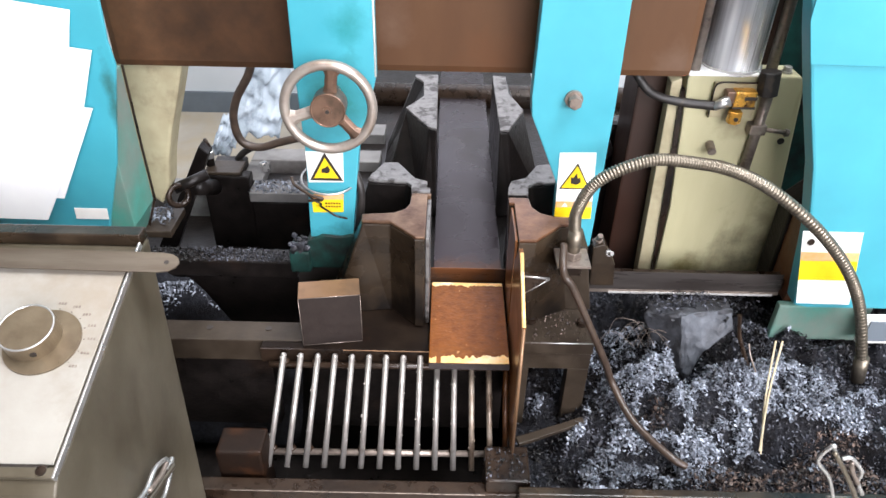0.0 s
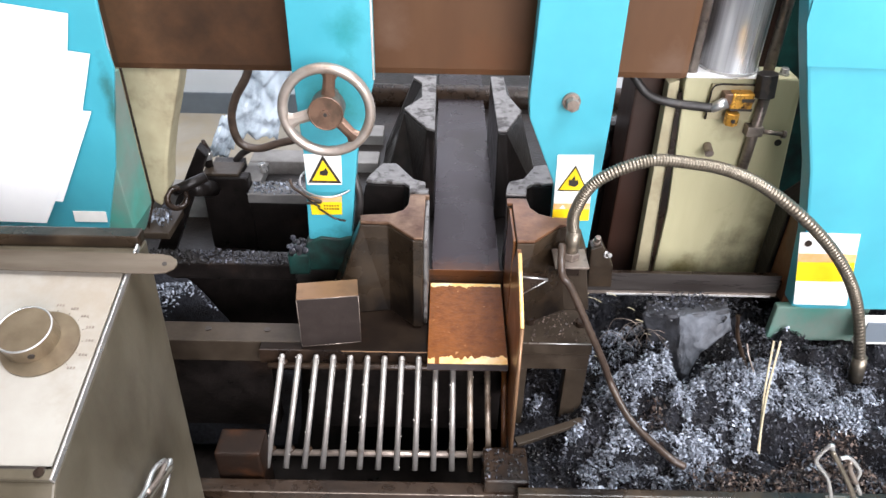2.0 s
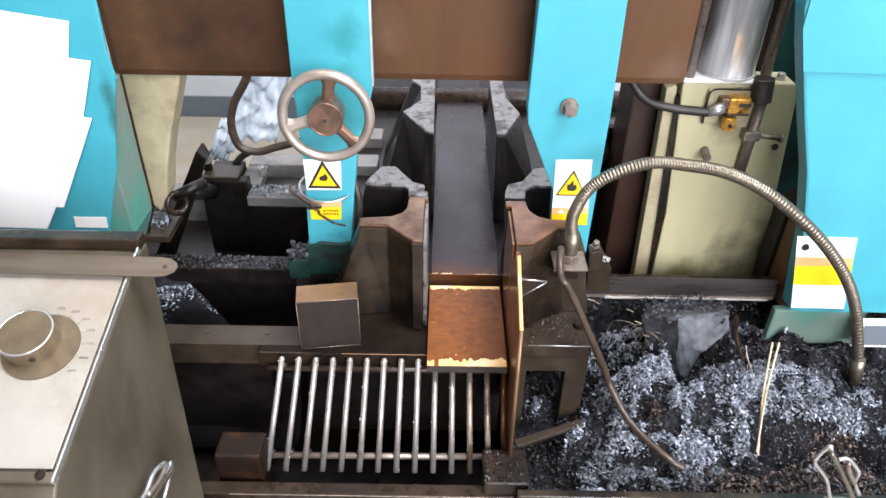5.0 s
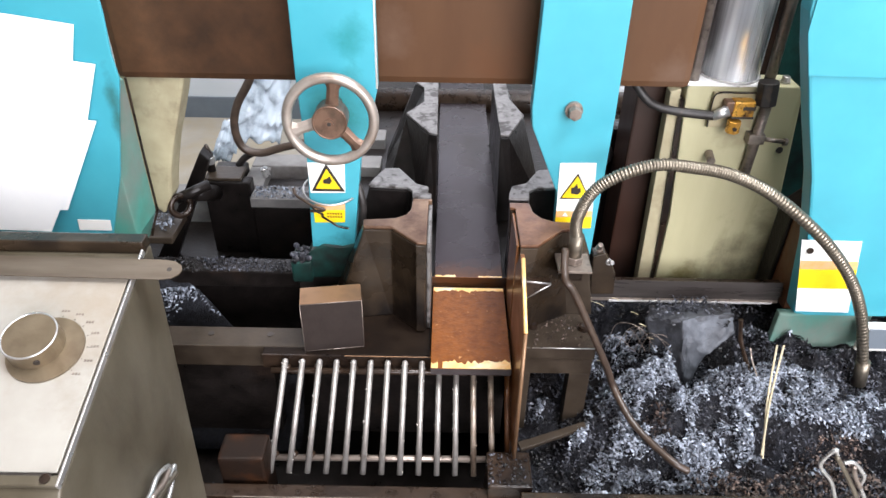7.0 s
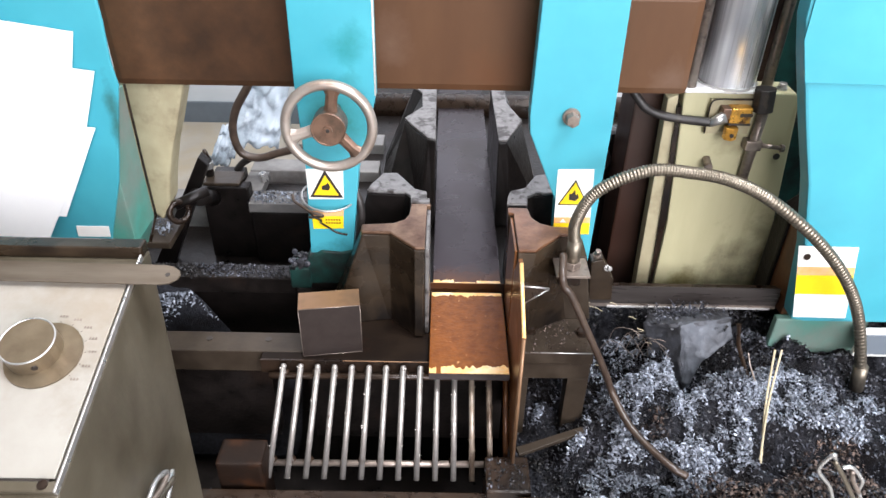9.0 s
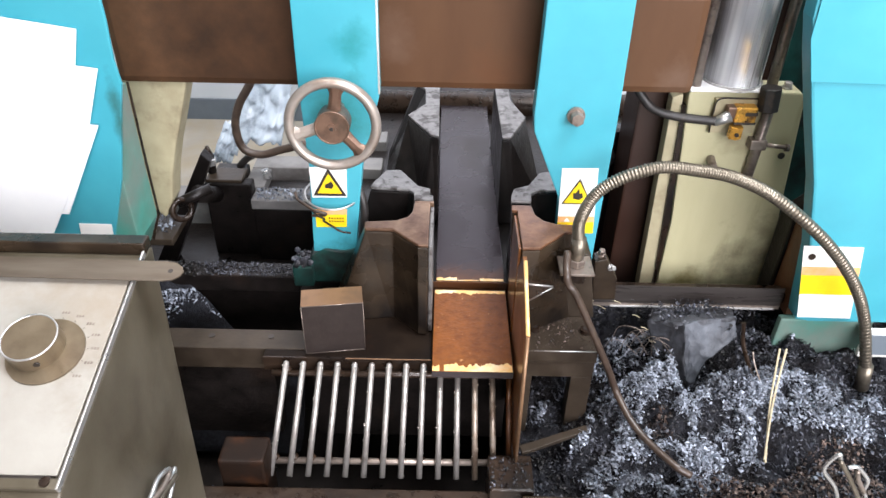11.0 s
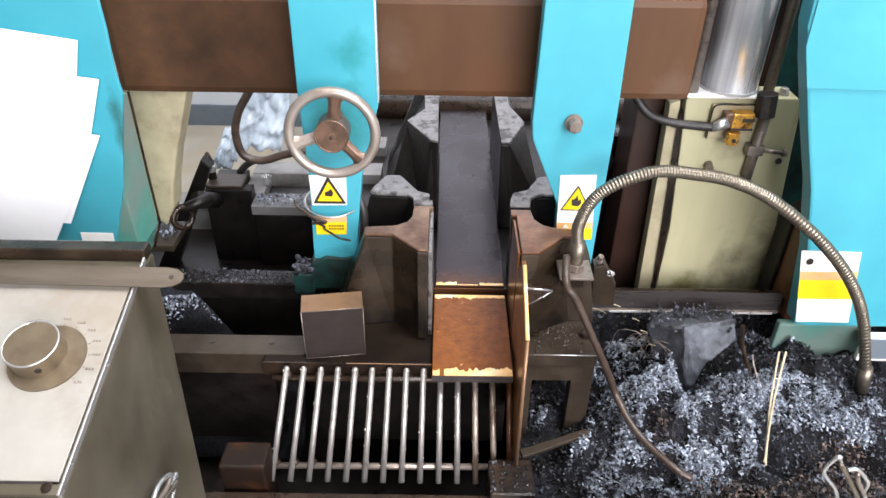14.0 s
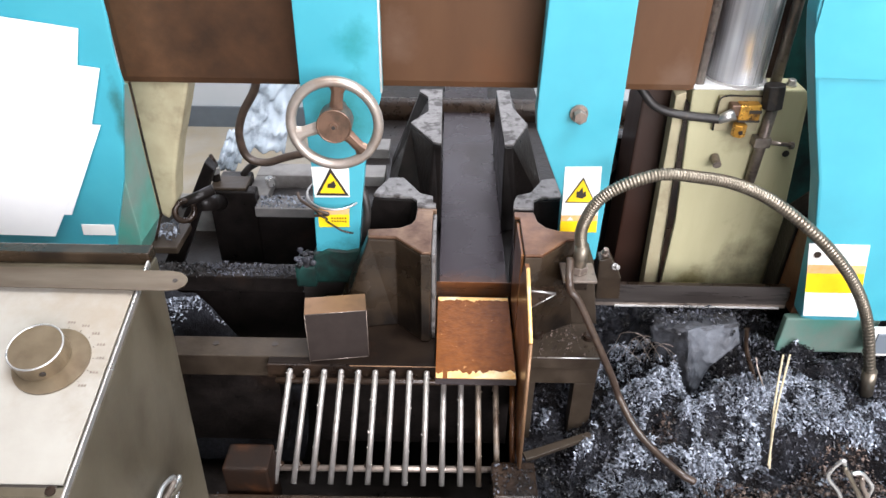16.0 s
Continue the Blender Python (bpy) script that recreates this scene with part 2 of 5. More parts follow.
CHIPS_BROWN = material("rusty_steel_chips", (0.075, 0.048, 0.036), (0.135, 0.10, 0.085), 0.5, 0.3, 40, (0.022, 0.014, 0.012), 6, 0.44, 0.62, 0.0, island=0.7)
# oily chips, and the dark ones that paint shade in the heap's hollows
CHIPS_DARK = material("dark_oily_and_shade_chips", (0.023, 0.024, 0.030), (0.072, 0.076, 0.094), 0.45, 0.2, 26, (0.010, 0.009, 0.009), 8, 0.46, 0.60, 0.0, island=0.85)
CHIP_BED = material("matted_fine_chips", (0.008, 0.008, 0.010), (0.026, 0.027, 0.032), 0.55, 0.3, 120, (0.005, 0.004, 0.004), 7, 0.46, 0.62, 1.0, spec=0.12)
# darker copy of the grey dust: painted shade on the chute's left and rear
DUST_SHADED = material("shaded_metal_dust", (0.042, 0.044, 0.050), (0.075, 0.080, 0.092), 0.6, 0.2, 60, (0.018, 0.017, 0.018), 11, 0.44, 0.62, 0.6)
DUST = material("grey_metal_dust", (0.098, 0.107, 0.123), (0.060, 0.065, 0.076), 0.6, 0.2, 40, (0.035, 0.036, 0.04), 9, 0.46, 0.68, 0.5)
STRAW = material("dry_straw", (0.46, 0.40, 0.27), (0.36, 0.30, 0.19), 0.6, 0, 60, None, bump=0.1)
PLATE_RUST = material("wet_orange_rust_plate", (0.17, 0.062, 0.014), (0.11, 0.038, 0.010), 0.34, 0.15, 18, (0.045, 0.018, 0.008), 6, 0.46, 0.68, 0.25, clear=0.2)
PLASTIC = material("cloudy_white_plastic", (0.46, 0.52, 0.58), (0.33, 0.385, 0.44), 0.25, 0, 14, (0.10, 0.115, 0.13), 7, 0.48, 0.66, 0.25)
CONCRETE = material("dusty_concrete", (0.29, 0.275, 0.25), (0.34, 0.32, 0.29), 0.75, 0, 9, (0.18, 0.165, 0.14), 1.6, 0.5, 0.75, 0.2)
WALL = material("pale_blue_wall_paint", (0.50, 0.54, 0.57), (0.56, 0.59, 0.62), 0.75, 0, 5, (0.38, 0.41, 0.44), 1.2, 0.5, 0.8, 0.1)
WALL_BASE = material("blue_grey_wall_base", (0.10, 0.125, 0.15), (0.13, 0.155, 0.18), 0.6, 0, 6, (0.07, 0.08, 0.09), 2, 0.5, 0.8, 0.1)
PALE_FLOOR = material("beige_floor", (0.27, 0.245, 0.20), (0.33, 0.305, 0.26), 0.6, 0, 6, (0.30, 0.24, 0.14), 2.0, 0.5, 0.75, 0.1)
# unseen walls, kept dark to dim what the oily iron reflects
WALL_DIM = material("dark_unseen_wall_paint", (0.15, 0.15, 0.145), (0.19, 0.19, 0.18), 0.8, 0, 5, (0.09, 0.085, 0.08), 1.2, 0.5, 0.8, 0.1)
LEDGE = material("oily_black_brown_ledge", (0.006, 0.0038, 0.003), (0.013, 0.008, 0.005), 0.5, 0.05, 16, (0.036, 0.015, 0.008), 7, 0.60, 0.75, 0.2, rough_spread=0.25, spec=0.1)
# the brown spot paints the rusty work's reflection on the grey blade
BLADE = material("wet_steel_blade", (0.060, 0.052, 0.048), (0.085, 0.074, 0.068), 0.3, 0.5, 20, (0.035, 0.028, 0.025), 8, 0.5, 0.75, 0.05, streak=(0.3, 1, 3), spots=(((0.06, -0.022, 0.02), (0.13, 0.3, 0.3), (0.19, 0.075, 0.03), 0.6),))
WET = material("bright_wet_steel", (0.58, 0.575, 0.56), (0.44, 0.43, 0.42), 0.25, 0.4, 40, (0.35, 0.33, 0.31), 20, 0.55, 0.7, 0.05)
RAIL = material("worn_grey_brown_iron", (0.027, 0.0195, 0.013), (0.046, 0.034, 0.024), 0.42, 0.1, 20, (0.015, 0.010, 0.007), 7, 0.50, 0.72, 0.2, spec=0.3)
RAIL_GREY = material("dusty_grey_rail", (0.14, 0.135, 0.13), (0.20, 0.193, 0.184), 0.5, 0.2, 25, (0.09, 0.08, 0.075), 8, 0.52, 0.72, 0.2)
HOT_DUST = material("dusty_bright_flange", (0.66, 0.66, 0.66), (0.80, 0.80, 0.79), 0.45, 0.1, 30, (0.40, 0.39, 0.37), 14, 0.6, 0.8, 0.1)
ROOF = material("grey_roof_sheet", (0.15, 0.15, 0.15), (0.19, 0.19, 0.19), 0.6, 0.1, 5, None, bump=0.05)

# ---- building helpers ----
ORIGIN = {}


def thing(name, base, label, category, group="", kind=""):
    e = new(name)
    e.location = base
    ORIGIN[e] = Vector(base)
    return tagged(e, label, category, group, kind)


def part(name, bm, mat, parent, label="", smooth=False):
    """One mesh under a thing or a part; bm is in the place's metres."""
    org = ORIGIN[parent]
    me = bpy.data.meshes.new(name)
    bmesh.ops.translate(bm, verts=bm.verts, vec=-org)
    bmesh.ops.recalc_face_normals(bm, faces=bm.faces)
    for fc in bm.faces:
        fc.smooth = smooth
    bm.to_mesh(me)
    bm.free()
    me.materials.append(mat)
    ob = new(name, me)
    ob.parent = parent
    ORIGIN[ob] = org
    return tagged(ob, label)


def solo(name, bm, mat, label, category, group="", kind="", smooth=False, base=None):
    """A thing, or a piece of the setting, of one mesh."""
    me = bpy.data.meshes.new(name)
    org = Vector(base) if base else Vector((0, 0, 0))
    bmesh.ops.translate(bm, verts=bm.verts, vec=-org)
    bmesh.ops.recalc_face_normals(bm, faces=bm.faces)
    for fc in bm.faces:
        fc.smooth = smooth
    bm.to_mesh(me)
    bm.free()
    me.materials.append(mat)
    ob = new(name, me)
    ob.location = org
    ORIGIN[ob] = org
    return tagged(ob, label, category, group, kind)


def bevel(bm, w, seg=2):
    if w:
        bmesh.ops.bevel(bm, geom=[e for e in bm.edges if e.calc_face_angle(0) > 0.5], offset=w, segments=seg, affect="EDGES", clamp_overlap=True, profile=0.6)
    return bm


def box(x0, x1, y0, y1, z0, z1, w=0.0, m=None, bm=None):
    b = bmesh.new()
    bmesh.ops.create_cube(b, size=1)
    bmesh.ops.scale(b, vec=(x1 - x0, y1 - y0, z1 - z0), verts=b.verts)
    bmesh.ops.translate(b, vec=((x0 + x1) / 2, (y0 + y1) / 2, (z0 + z1) / 2), verts=b.verts)
    bevel(b, w)
    if m:
        bmesh.ops.transform(b, matrix=m, verts=b.verts)
    return join(bm, b)


def join(bm, b):
    """Adds b to bm, if there is a bm."""
    if bm is None:
        return b
    me = bpy.data.meshes.new("tmp")
    b.to_mesh(me)
    b.free()
    bm.from_mesh(me)
    bpy.data.meshes.remove(me)
    return bm


def loft(rings, w=0.0, bm=None):
    """A solid through rings of equally many points."""
    b = bmesh.new()
    vs = [[b.verts.new(p) for p in ring] for ring in rings]
    n = len(rings[0])
    for a, c in zip(vs, vs[1:]):
        for i in range(n):
            b.faces.new((a[i], a[(i + 1) % n], c[(i + 1) % n], c[i]))
    b.faces.new(vs[0])
    b.faces.new(vs[-1][::-1])
    bmesh.ops.recalc_face_normals(b, faces=b.faces)
    bevel(b, w)
    return join(bm, b)


def slab(pts, z0, z1, w=0.0, bm=None):
    """An upright prism over a plan outline."""
    return loft([[(x, y, z0) for x, y in pts], [(x, y, z1) for x, y in pts]], w, bm)


def plate(pts, y0, y1, w=0.0, bm=None):
    """A prism over an outline in x and z."""
    return loft([[(x, y0, z) for x, z in pts], [(x, y1, z) for x, z in pts]], w, bm)


def rod(p0, p1, r, seg=16, w=0.0, bm=None, r1=None):
    p0, p1 = Vector(p0), Vector(p1)
    b = bmesh.new()
    bmesh.ops.create_cone(b, cap_ends=True, segments=seg, radius1=r, radius2=r if r1 is None else r1, depth=(p1 - p0).length)
    bevel(b, w, 1) if w and seg < 13 else None
    turn = (p1 - p0).to_track_quat("Z", "Y").to_matrix().to_4x4()
    bmesh.ops.transform(b, matrix=Matrix.Translation((p0 + p1) / 2) @ turn, verts=b.verts)
    return join(bm, b)


def spline(pts, n):
    """n + 1 points on a smooth line through pts."""
    pts = [Vector(p) for p in pts]
    pts = [2 * pts[0] - pts[1]] + pts + [2 * pts[-1] - pts[-2]]
    out = []
    for k in range(n + 1):
        s = k / n * (len(pts) - 3)
        i = min(int(s), len(pts) - 4)
        u = s - i
        a, b, c, d = pts[i:i + 4]
        out.append(0.5 * (2 * b + (c - a) * u + (2 * a - 5 * b + 4 * c - d) * u * u + (3 * b - a - 3 * c + d) * u ** 3))
    return out


def tube(pts, r, n=40, seg=10, rings=None, closed=False, bm=None):
    """A round tube along a smooth line; rings(k) scales the radius at step k."""
    line = spline(pts, n)
    b = bmesh.new()
    prev, side = None, Vector((0, 0, 1))
    first = None
    for k, p in enumerate(line):
        d = (line[min(k + 1, n)] - line[max(k - 1, 0)]).normalized()
        side = side - d * side.dot(d)
        if side.length < 1e-4:
            side = d.orthogonal()
        side.normalize()
        other = d.cross(side)
        rr = r * (rings(k) if rings else 1)
        ring = [b.verts.new(p + rr * (math.cos(a) * side + math.sin(a) * other)) for a in (2 * math.pi * i / seg for i in range(seg))]
        if prev:
            for i in range(seg):
                b.faces.new((prev[i], prev[(i + 1) % seg], ring[(i + 1) % seg], ring[i]))
        else:
            first = ring
        prev = ring
    b.faces.new(first[::-1])
    b.faces.new(prev)
    return join(bm, b)


def torus(c, axis, R, r, n=48, seg=12, flat=1.0, bm=None):
    b = bmesh.new()
    rings = []
    for i in range(n):
        a = 2 * math.pi * i / n
        e = Vector((math.cos(a), math.sin(a), 0))
        rings.append([b.verts.new(e * (R + r * math.cos(t)) + Vector((0, 0, r * flat * math.sin(t)))) for t in (2 * math.pi * j / seg for j in range(seg))])
    for i in range(n):
        for j in range(seg):
            b.faces.new((rings[i][j], rings[(i + 1) % n][j], rings[(i + 1) % n][(j + 1) % seg], rings[i][(j + 1) % seg]))
    m = Matrix.Translation(c) @ Vector(axis).to_track_quat("Z", "Y").to_matrix().to_4x4()
    bmesh.ops.transform(b, matrix=m, verts=b.verts)
    return join(bm, b)


def hexbolt(c, axis, size, height, bm=None):
    """A hexagon head with a washer, standing at c along axis."""
    c, d = Vector(c), Vector(axis).normalized()
    bm = rod(c, c + d * height * 0.25, size * 0.75, 20, bm=bm)
    return rod(c + d * height * 0.2, c + d * height, size * 0.58, 6, size * 0.06, bm=bm)

# ---- the hall ----
hall = "structure"
solo("floor", box(-7, 7, -5, 3.75, -0.1, 0.0), CONCRETE, "dusty grey concrete workshop floor", "floor", kind=hall)
wn_ = box(-7.2, 7.2, 3.75, 3.95, -0.1, 1.3)
for b in ((-7.2, 7.2, 3.3, 6.0), (-7.2, -1.9, 1.3, 3.3), (2.5, 7.2, 1.3, 3.3)):
    box(b[0], b[1], 3.75, 3.95, b[2], b[3], bm=wn_)
solo("wall_north", wn_, WALL, "pale blue-grey painted wall with a wide window", "wall", kind=hall)
# slab added to brighten the rear floor without more bounce elsewhere
solo("pale_floor_slab", box(-4, 4, 2.55, 3.735, 0.0, 0.004), PALE_FLOOR, "pale beige slab added to brighten the rear floor", "walkway", kind=hall)
solo("wall_west", box(-7.2, -7.0, -5, 3.75, -0.1, 6.0), WALL_DIM, "dark grey unseen workshop wall", "wall", kind=hall)
solo("wall_east", box(7.0, 7.2, -5, 3.75, -0.1, 6.0), WALL_DIM, "dark grey unseen workshop wall", "wall", kind=hall)
wl = box(-7.2, 7.2, -5.2, -5.0, -0.1, 1.8)
for b in ((-7.2, 7.2, 5.4, 6.0), (-7.2, -0.5, 1.8, 5.4), (6.3, 7.2, 1.8, 5.4)):
    box(b[0], b[1], -5.2, -5.0, b[2], b[3], bm=wl)
solo("wall_south", wl, WALL_DIM, "dark grey unseen wall with one wide window", "wall", kind=hall)
solo("baseboard", box(-7, 7, 3.735, 3.75, 0, 0.125), WALL_BASE, "dark blue-grey painted wall base", "baseboard", kind=hall)
cl = bmesh.new()
for x0, x1, y0, y1 in ((-7.2, -2.2, -5.2, 3.95), (-2.2, 1.0, -5.2, -0.8), (-2.2, 1.0, 1.6, 2.45), (-2.2, 1.0, 3.45, 3.95), (1.0, 3.1, -5.2, -1.1), (1.0, 3.1, 1.3, 2.45), (1.0, 3.1, 3.45, 3.95), (1.4, 3.1, 2.45, 3.45), (3.1, 7.2, -5.2, 3.95)):
    box(x0, x1, y0, y1, 6.0, 6.1, bm=cl)
solo("ceiling", cl, ROOF, "grey sheet roof with openings for three unseen skylights", "ceiling", kind=hall)

# ---- machine base ----
base = thing("machine_base", (0, 1.3, 0), "oily dark cast-iron band saw base and chip trough", "saw base")
# black on the inner floors and walls paints the shade of the cavities
part("body", box(-1.5, 1.75, 1.46, 2.05, 0.0, 0.40, 0.01), BLACK, base)
part("trough_floor", box(0.166, 1.75, 0.925, 1.46, 0.0, 0.30), BLACK, base)
part("pit_floor", box(-1.5, 0.1655, 0.92, 1.46, 0.0, 0.12), BLACK, base)
part("front_rim", box(0.168, 1.75, 0.905, 0.925, 0.0, 0.452, 0.003), CAST_GREEN, base, "worn grey sheet-metal trough rim")
part("front_sill", box(-0.60, 0.166, 0.9285, 0.9615, 0.0, 0.415, 0.003), CAST, base, "worn dark front sill")
part("sill_edge", rod((-0.44, 0.9283, 0.4150), (0.10, 0.9283, 0.4150), 0.0010, 8), BOLT, base, "rubbed sill edge")
part("sill_block", box(0.10, 0.195, 0.935, 1.03, 0.30, 0.4515, 0.006), CAST, base, "oily iron block covered in fine chips")
part("bed_rail", box(-1.3, -0.3105, 1.193, 1.259, 0.538, 0.600, 0.003), RAIL, base, "worn brown-grey bed rail with tapped holes")
part("bed_wall", box(-1.3, -0.40, 1.212, 1.25, 0.30, 0.537), BLACK, base)
for x in (-0.538, -0.4006):
    part("tapped_hole", rod((x, 1.2335, 0.6005), (x, 1.2335, 0.602), 0.0075, 12), INK, base)
lg = box(-0.310, 0.155, 1.1715, 1.44, 0.572, 0.600, 0.002)
box(-0.406, -0.3105, 1.1715, 1.1925, 0.572, 0.600, 0.002, bm=lg)
part("ledge", lg, LEDGE, base, "iron ledge with a worn bright front edge")
part("ledge_lip", box(-0.4065, 0.150, 1.1665, 1.1712, 0.560, 0.5995, 0.001), CAST, base, "worn front lip of the ledge")
part("ledge_wall", box(-0.309, 0.15, 1.21, 1.44, 0.30, 0.571), BLACK, base)
part("edge_strip", rod((-0.22, 1.1672, 0.5995), (0.0, 1.1672, 0.5995), 0.0012, 8), TAN_STEEL, base)
# black sheet added in place of the shade behind the guard
part("shade_sheet", box(-1.3, -0.315, 1.474, 1.480, 0.401, 0.570), BLACK, base)
part("jaw_seat", box(0.168, 0.352, 1.204, 1.44, 0.566, 0.600, 0.003), RAIL, base, "brown-grey casting under the fixed jaw, strewn with chips")
part("worn_edge", rod((0.205, 1.2045, 0.5998), (0.350, 1.2045, 0.5998), 0.0015, 8), STEEL_BRIGHT, base, smooth=True)
part("seat_web", box(0.170, 0.350, 1.208, 1.250, 0.516, 0.5655, 0.002), RAIL, base, "casting wall over a square opening")
for x0, x1 in ((0.170, 0.208), (0.300, 0.350)):
    part("seat_leg", box(x0, x1, 1.209, 1.250, 0.30, 0.5155, 0.002), RAIL, base)
part("worn_edge", rod((0.172, 1.2078, 0.5655), (0.350, 1.2078, 0.5655), 0.0013, 8), BOLT, base, smooth=True)
part("rear_table", box(-0.36, 0.36, 1.46, 3.3, 0.40, 0.585, 0.004), BLACK, base)
part("rear_rail", box(-0.625, -0.21, 2.022, 2.105, 0.40, 0.62, 0.004), RAIL_GREY, base, "dusty grey steel cross rail")
part("rear_rail", box(-0.46, -0.21, 2.222, 2.308, 0.40, 0.62, 0.004), RAIL_GREY, base, "dusty grey steel cross rail")
part("rear_rail", box(-1.3, -0.735, 2.022, 2.105, 0.30, 0.50, 0.004), RAIL_GREY, base, "dusty grey steel cross rail")
part("guide_shaft", rod((-0.42, 2.60, 0.60), (1.2, 2.60, 0.60), 0.055, 24), CAST, base, smooth=True)

rusty = thing("rusty_block", (-0.40, 0.97, 0.12), "rust-brown steel block lying in the chip trough", "steel block")
part("body", box(-0.476, -0.378, 0.975, 1.045, 0.121, 0.478, 0.006), RUST_SHADED, rusty)

# ---- vise jaws: plan outlines of the top, the body flares towards the bed ----


def jaw(name, base_at, label, top, foot, cap_mat, body_mat, z0=0.600, zt=0.85, cap=0.008):
    j = thing(name, base_at, label, "vise jaw", "vise jaws")
    part("jaw_cap", slab(top, zt - cap, zt, 0.003), cap_mat, j, "rubbed bare steel top")
    part("body", loft([[(x, y, z0) for x, y in foot], [(x, y, zt - cap - 0.001) for x, y in top]], 0.004), body_mat, j)
    return j


L1 = [(-0.185, 1.347), (-0.113, 1.355), (-0.088, 1.372), (-0.079, 1.395), (-0.077, 1.434), (-0.039, 1.435), (-0.039, 1.257), (-0.060, 1.256), (-0.119, 1.317), (-0.182, 1.319)]
L1F = [(-0.275, 1.40), (-0.16, 1.41), (-0.10, 1.41), (-0.085, 1.41), (-0.080, 1.434), (-0.039, 1.435), (-0.039, 1.257), (-0.062, 1.258), (-0.121, 1.312), (-0.262, 1.290)]
jl = jaw("vise_jaw", (-0.15, 1.35, 0.60), "cast-iron front vise jaw with a rubbed tan top", L1, L1F, MACHINED, CAST_GREEN)
part("clamp_plate", box(-0.0385, -0.030, 1.262, 1.43, 0.603, 0.842, 0.002), MACHINED_GREY, jl, "worn hardened clamp plate")
part("clamp_plate", box(-0.062, -0.0415, 1.2475, 1.2555, 0.606, 0.846, 0.002), CAST_GREEN, jl)
L2 = [(-0.033, 1.448), (-0.033, 1.470), (-0.041, 1.472), (-0.041, 1.502), (-0.071, 1.515), (-0.118, 1.595), (-0.154, 1.593), (-0.183, 1.525), (-0.188, 1.502), (-0.093, 1.496), (-0.080, 1.480), (-0.078, 1.449)]
L2F = [(-0.039, 1.449), (-0.039, 1.470), (-0.041, 1.48), (-0.041, 1.56), (-0.071, 1.60), (-0.118, 1.64), (-0.20, 1.64), (-0.25, 1.60), (-0.25, 1.52), (-0.12, 1.50), (-0.10, 1.485), (-0.09, 1.455)]
jaw("vise_jaw", (-0.13, 1.53, 0.585), "cast-iron rear half of the front vise jaw, grey top", L2, L2F, MACHINED_GREY, BLACK, z0=0.586)
part("slit_lip", box(-0.076, -0.031, 1.4365, 1.4445, 0.825, 0.848, 0.001), MACHINED, jl)
R1 = [(0.151, 1.432), (0.151, 1.408), (0.163, 1.405), (0.163, 1.254), (0.201, 1.255), (0.262, 1.318), (0.300, 1.325), (0.300, 1.350), (0.249, 1.352), (0.220, 1.365), (0.203, 1.390), (0.198, 1.432)]
R1F = [(0.163, 1.434), (0.163, 1.410), (0.163, 1.405), (0.163, 1.254), (0.205, 1.27), (0.300, 1.326), (0.352, 1.328), (0.352, 1.42), (0.30, 1.43), (0.27, 1.43), (0.25, 1.432), (0.22, 1.434)]
jr = jaw("vise_jaw", (0.25, 1.35, 0.60), "fixed cast-iron vise jaw with rust-stained top", R1, R1F, RUSTY_CAP, CAST_GREEN)
part("clamp_plate", box(0.1555, 0.162, 1.262, 1.40, 0.603, 0.842, 0.002), PLATE_RUST, jr, "oily rust-stained clamp plate")
part("shoulder", loft([[(0.172, 1.326, 0.6005), (0.361, 1.326, 0.6005), (0.361, 1.425, 0.6005), (0.172, 1.425, 0.6005)], [(0.185, 1.318, 0.790), (0.329, 1.318, 0.790), (0.329, 1.40, 0.790), (0.185, 1.40, 0.790)]], 0.004), RAIL, jr, "brown-grey cast shoulder")
part("rib", plate([(0.170, 0.764), (0.236, 0.758), (0.170, 0.708)], 1.238, 1.262, 0.002), CAST, jr, "worn triangular rib")
part("worn_edge", rod((0.172, 1.2385, 0.765), (0.236, 1.2385, 0.759), 0.0024, 8), STEEL_BRIGHT, jr, smooth=True)
part("worn_edge", rod((0.236, 1.2385, 0.757), (0.180, 1.2385, 0.714), 0.0016, 8), STEEL_BRIGHT, jr, smooth=True)
R2 = [(0.151, 1.450), (0.155, 1.483), (0.163, 1.511), (0.199, 1.527), (0.234, 1.595), (0.271, 1.603), (0.300, 1.56), (0.300, 1.510), (0.218, 1.500), (0.203, 1.485), (0.200, 1.450)]
R2F = [(0.163, 1.452), (0.163, 1.483), (0.163, 1.55), (0.199, 1.60), (0.234, 1.64), (0.29, 1.64), (0.34, 1.60), (0.34, 1.52), (0.25, 1.51), (0.23, 1.49), (0.21, 1.455)]
jaw("vise_jaw", (0.23, 1.53, 0.585), "rear half of the fixed vise jaw, grey top", R2, R2F, MACHINED_GREY, BLACK, z0=0.586)
B1 = [(-0.027, 2.20), (-0.024, 1.795), (-0.048, 1.805), (-0.118, 1.936), (-0.068, 2.022), (-0.072, 2.135), (-0.101, 2.181), (-0.101, 2.20)]
B1F = [(-0.027, 2.22), (-0.024, 1.755), (-0.065, 1.76), (-0.19, 1.82), (-0.20, 2.02), (-0.20, 2.135), (-0.20, 2.181), (-0.20, 2.22)]
jaw("vise_jaw", (-0.1, 2.0, 0.585), "rear feed vise jaw with dusty spotted top", B1, B1F, MACHINED_GREY, BLACK, z0=0.586)
B2 = [(0.148, 2.20), (0.191, 2.20), (0.192, 2.058), (0.228, 1.933), (0.175, 1.797), (0.151, 1.796)]
B2F = [(0.150, 2.22), (0.30, 2.22), (0.30, 2.058), (0.30, 1.86), (0.20, 1.77), (0.151, 1.756)]
